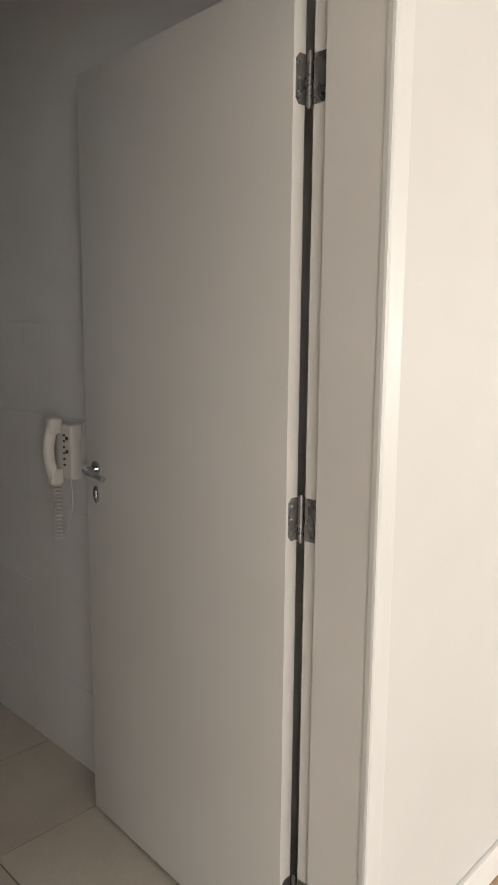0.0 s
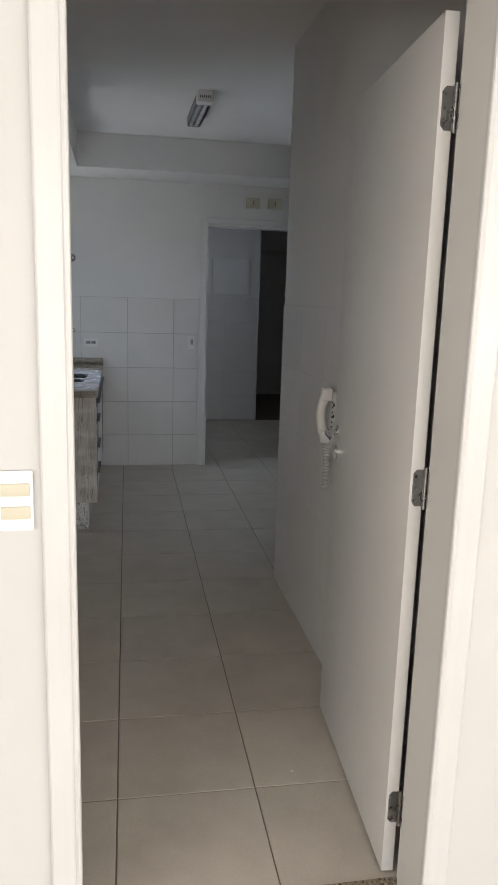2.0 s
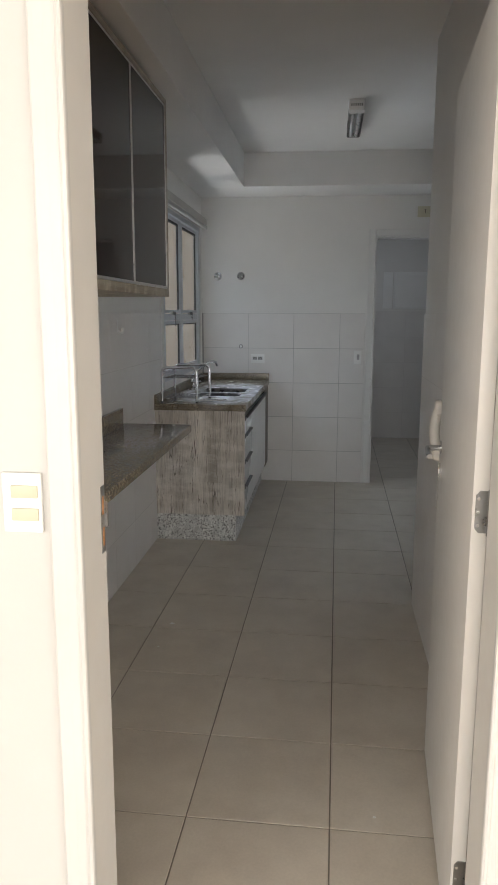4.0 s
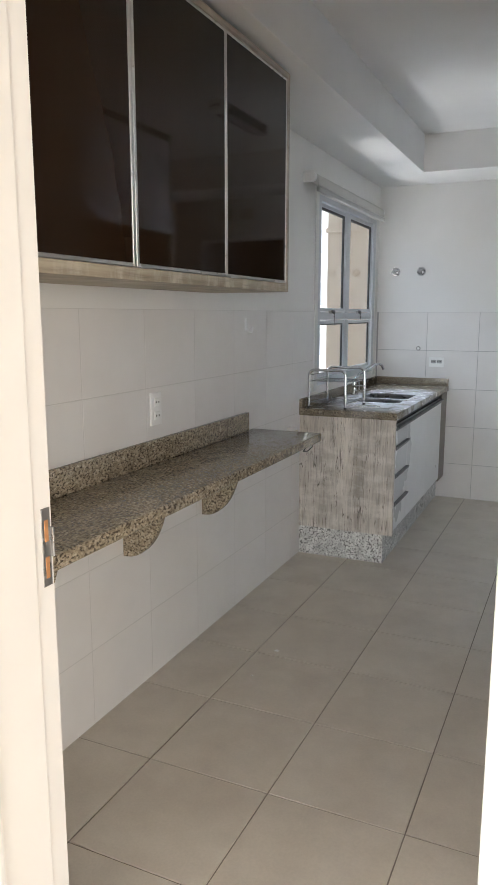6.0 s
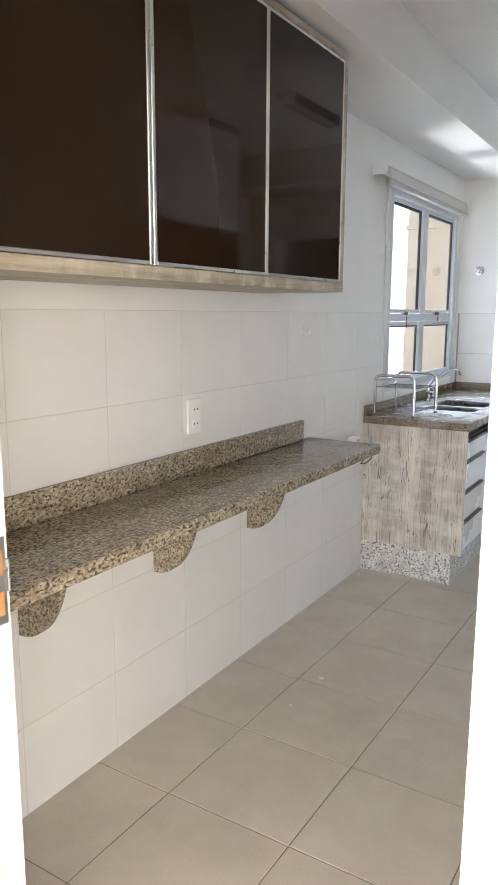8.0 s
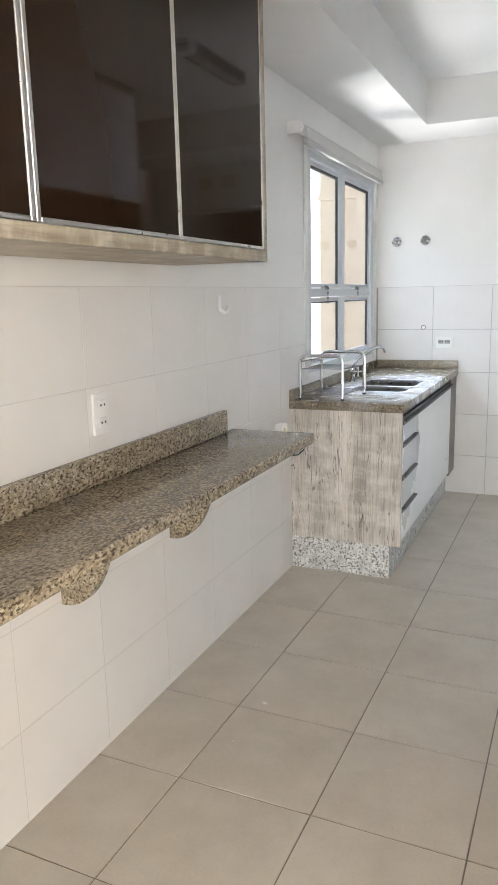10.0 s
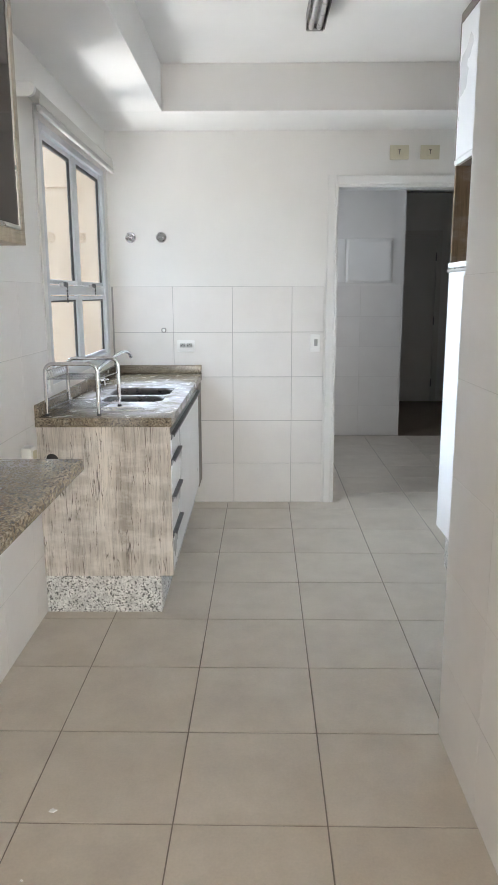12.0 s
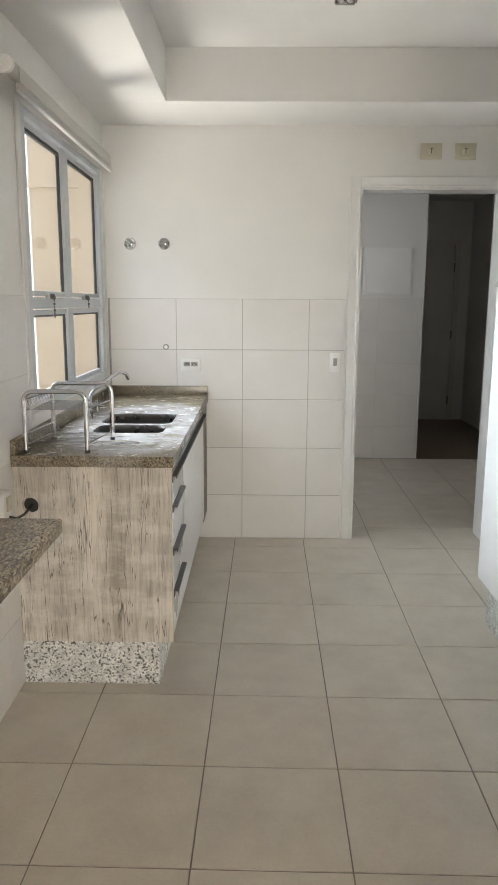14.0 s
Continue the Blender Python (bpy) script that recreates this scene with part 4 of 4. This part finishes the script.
part("niche_back", box(EAST - 0.03, EAST - 0.002, TY0, TY1 - 0.02, 1.516, 1.972), NICHE_WOOD, tall, smooth=False)
part("niche_side", box(TX + 0.004, EAST - 0.002, TY1 - 0.019, TY1, 1.5325, 1.972, 0.001, 1), NICHE_WOOD, tall, "brown wood niche side", smooth=False)
part("niche_floor", box(TX + 0.020, EAST - 0.03, TY0, TY1 - 0.02, 1.516, 1.532), NICHE_WOOD, tall, smooth=False)
part("niche_edge", box(TX, TX + 0.0195, TY0, TY1, 1.972, 1.996, 0.001, 1), PLASTIC, tall, "white niche edge", smooth=False)
part("end_edge", box(TX, TX + 0.0195, TY1 - 0.014, TY1, 1.997, CEIL - 0.046), CARCASS, tall, smooth=False)
y1 = TY1 - 0.002
while y1 > TY0 + 0.1:
    y0 = max(TY0, y1 - 0.395)
    d = part("door", box(TX, TX + 0.019, y0 + 0.014, y1 - 0.004, 0.220, 1.502, 0.0015, 1), LAMINATE, tall, "glossy white tall door", smooth=False)
    part("edge_pull", box(TX - 0.010, TX - 0.001, y0 + 0.008, y1 - 0.004, 1.488, 1.502, 0.001, 1), ALU, d, "aluminium edge pull", smooth=False)
    part("upper_door", box(TX, TX + 0.019, y0 + 0.003, min(y1, TY1 - 0.016), 1.998, CEIL - 0.048, 0.0015, 1), LAMINATE, tall, "white upper door", smooth=False)
    y1 -= 0.400

# ---- service room and hall ----
fuse = thing("fuse_box", (2.0, 8.33, 1.5), "white electrical panel cover on the service room wall", "fuse box")
part("frame", box(1.795, 2.235, 8.314, 8.335, 1.495, 1.905, 0.004), PLASTIC, fuse)
bow = [(1.818 + 0.394 * k / 12, 1.520 - 0.012 * math.sin(math.pi * k / 12)) for k in range(13)]
bow += [(2.212 - 0.394 * k / 12, 1.880 - 0.012 * math.sin(math.pi * k / 12)) for k in range(13)]
cover = add_prism(shape(), bow, "y", 8.296, 8.3135)
part("cover", cover, PLASTIC, fuse, "white bowed cover", smooth=False)
small = thing("junction_box", (1.74, 8.33, 1.5), "white side panel beside the fuse box", "fuse box")
part("cover", box(1.680, 1.785, 8.312, 8.335, 1.500, 1.900, 0.005), PLASTIC, small)

hall_door = tagged(thing("door_2", (2.9, 10.7, 0), "closed cream door with dark hinges at the hall's end", "door"), kind="structure")
leaf = part("door_leaf", box(2.46, 3.215, 10.655, 10.69, 0.008, 2.105, 0.002), DOOR_PAINT, hall_door, smooth=False)
part("casing_side", box(3.225, 3.29, 10.66, 10.699, 0, 2.17, 0.003), DOOR_PAINT, hall_door, smooth=False)
part("casing_head", box(2.45, 3.2245, 10.66, 10.699, 2.112, 2.17, 0.003), DOOR_PAINT, hall_door, smooth=False)
for z in (0.25, 1.05, 1.85):
    part("hinge", rod((3.219, 10.650, z - 0.05), (3.219, 10.650, z + 0.05), 0.008, n=10), HINGE_STEEL, leaf, "dark hinge")

# small paint chips on the floor
for x, y, s in ((0.375, 2.942, 0.011), (1.240, 1.705, 0.005), (0.365, 2.700, 0.004)):
    chip = shape()
    add_prism(chip, [(x - s, y - s * 0.5), (x + s * 0.2, y - s * 0.7), (x + s, y + s * 0.1), (x + s * 0.3, y + s * 0.3), (x - s * 0.2, y + s * 0.8), (x - s * 0.8, y + s * 0.2)], "z", 0.0003, 0.003)
    tagged(finish("paint_chip", chip, PLASTIC), "small white paint chip lying on the floor tiles", "debris", "paint chips")


# ---- tiles ----
def tile_mesh(w, h, t, c):
    """A tile in the xy plane, its back at z = 0, with chamfered front edges."""
    def ring(i, z):
        return [(-w / 2 + i, -h / 2 + i, z), (w / 2 - i, -h / 2 + i, z), (w / 2 - i, h / 2 - i, z), (-w / 2 + i, h / 2 - i, z)]
    verts = ring(0, 0) + ring(0, t - c) + ring(c, t)
    faces = [(8, 9, 10, 11)]
    for k in range(4):
        j = (k + 1) % 4
        faces += [(k, j, 4 + j, 4 + k), (4 + k, 4 + j, 8 + j, 8 + k)]
    me = bpy.data.meshes.new("tile")
    me.from_pydata(verts, [], faces)
    return me


MESHES = {}


def lay(parent, at, cells, material, t, c, gap):
    """Tiles on a plane given by the pose at (its z points out of the wall), one for each cell (u0, u1, v0, v1)."""
    for u0, u1, v0, v1 in cells:
        w, h = round(u1 - u0 - gap, 4), round(v1 - v0 - gap, 4)
        if w < 0.012 or h < 0.012:
            continue
        key = (w, h, t, material.name)
        if key not in MESHES:
            MESHES[key] = tile_mesh(w, h, t, c)
            MESHES[key].materials.append(material)
        ob = new("tile", MESHES[key])
        ob.parent = parent
        ob.matrix_basis = at @ Matrix.Translation(((u0 + u1) / 2, (v0 + v1) / 2, 0)) @ pose(0, 0, 0, random.uniform(-0.06, 0.06), random.uniform(-0.06, 0.06), 0)


def cuts(lo, hi, start, step):
    k = math.ceil((lo - start) / step + 1e-6)
    out = [lo]
    while start + k * step < hi - 1e-6:
        out.append(start + k * step)
        k += 1
    return out + [hi]


def cells(us, vs, hole=None):
    out = []
    for u0, u1 in zip(us, us[1:]):
        for v0, v1 in zip(vs, vs[1:]):
            if hole and u1 > hole[0] and u0 < hole[1] and v1 > hole[2] and v0 < hole[3]:
                if u0 < hole[0]:
                    out.append((u0, hole[0], v0, v1))
                if u1 > hole[1]:
                    out.append((hole[1], u1, v0, v1))
                if v0 < hole[2]:
                    out.append((max(u0, hole[0]), min(u1, hole[1]), v0, hole[2]))
            else:
                out.append((u0, u1, v0, v1))
    return out


def plane(origin, u, v):
    u, v = Vector(u), Vector(v)
    n = u.cross(v)
    m = Matrix((u, v, n)).transposed().to_4x4()
    return Matrix.Translation(origin) @ m


ROWS_Z = [0.0, 0.272, 0.564, 0.856, 1.148, TOP]
GAP = 0.003
# west wall: u runs along +y
part("grout_bed", add_box(box(-0.005, 0.0003, 1.237, WY0, 0, TOP), -0.005, 0.0003, WY1, BACK, 0, TOP), PALE_GROUT, wall_west, smooth=False)
lay(wall_west, plane((-0.005, 0, 0), (0, 1, 0), (0, 0, 1)), cells(cuts(1.237, BACK - 0.006, 2.160, 0.3838), ROWS_Z, (WY0 - 0.002, WY1 + 0.002, WZ0 - 0.002, WZ1)), TILE, 0.006, 0.0008, 0.0025)
# north wall: u runs along -x, so that the tiles face the room
part("grout_bed", box(0.0, D2_L - 0.07, BACK + 0.0015, BACK + 0.0045, 0, TOP), GROUT, wall_north, smooth=False)
lay(wall_north, plane((0, BACK + 0.005, 0), (1, 0, 0), (0, 0, 1)), cells(cuts(0.004, D2_L - 0.069, 0.010, 0.3855), ROWS_Z), TILE, 0.006, 0.0012, GAP)
# wall beside the entrance door, and its end
part("grout_bed", box(RIGHT - 0.0004, RIGHT + 0.0045, 1.237, 3.305, 0, TOP), PALE_GROUT, wall_stub, smooth=False)
lay(wall_stub, plane((RIGHT + 0.005, 0, 0), (0, -1, 0), (0, 0, 1)), cells(cuts(-3.308, -1.238, -3.308, 0.384), ROWS_Z), TILE, 0.006, 0.0006, 0.0014)
# service room wall
part("grout_bed", box(0.9, 2.355, 8.3315, 8.3345, 0, 1.467), PALE_GROUT, wall_service, smooth=False)
lay(wall_service, plane((0, 8.335, 0), (1, 0, 0), (0, 0, 1)), cells(cuts(0.9, 2.355, 0.0, 0.389), [0.0, 0.299, 0.591, 0.883, 1.175, 1.467]), TILE, 0.006, 0.0010, 0.0025)
# floor: the tiles lie a little askew to the walls
lay(floor, Matrix.Translation((0.713, 3.308, -0.008)) @ pose(0, 0, 0, 0, 0, -0.6), cells(cuts(-0.82, 2.70, 0.0, 0.415), cuts(-2.06, 5.02, 0.0, 0.415)), FLOOR, 0.008, 0.0012, 0.0042)
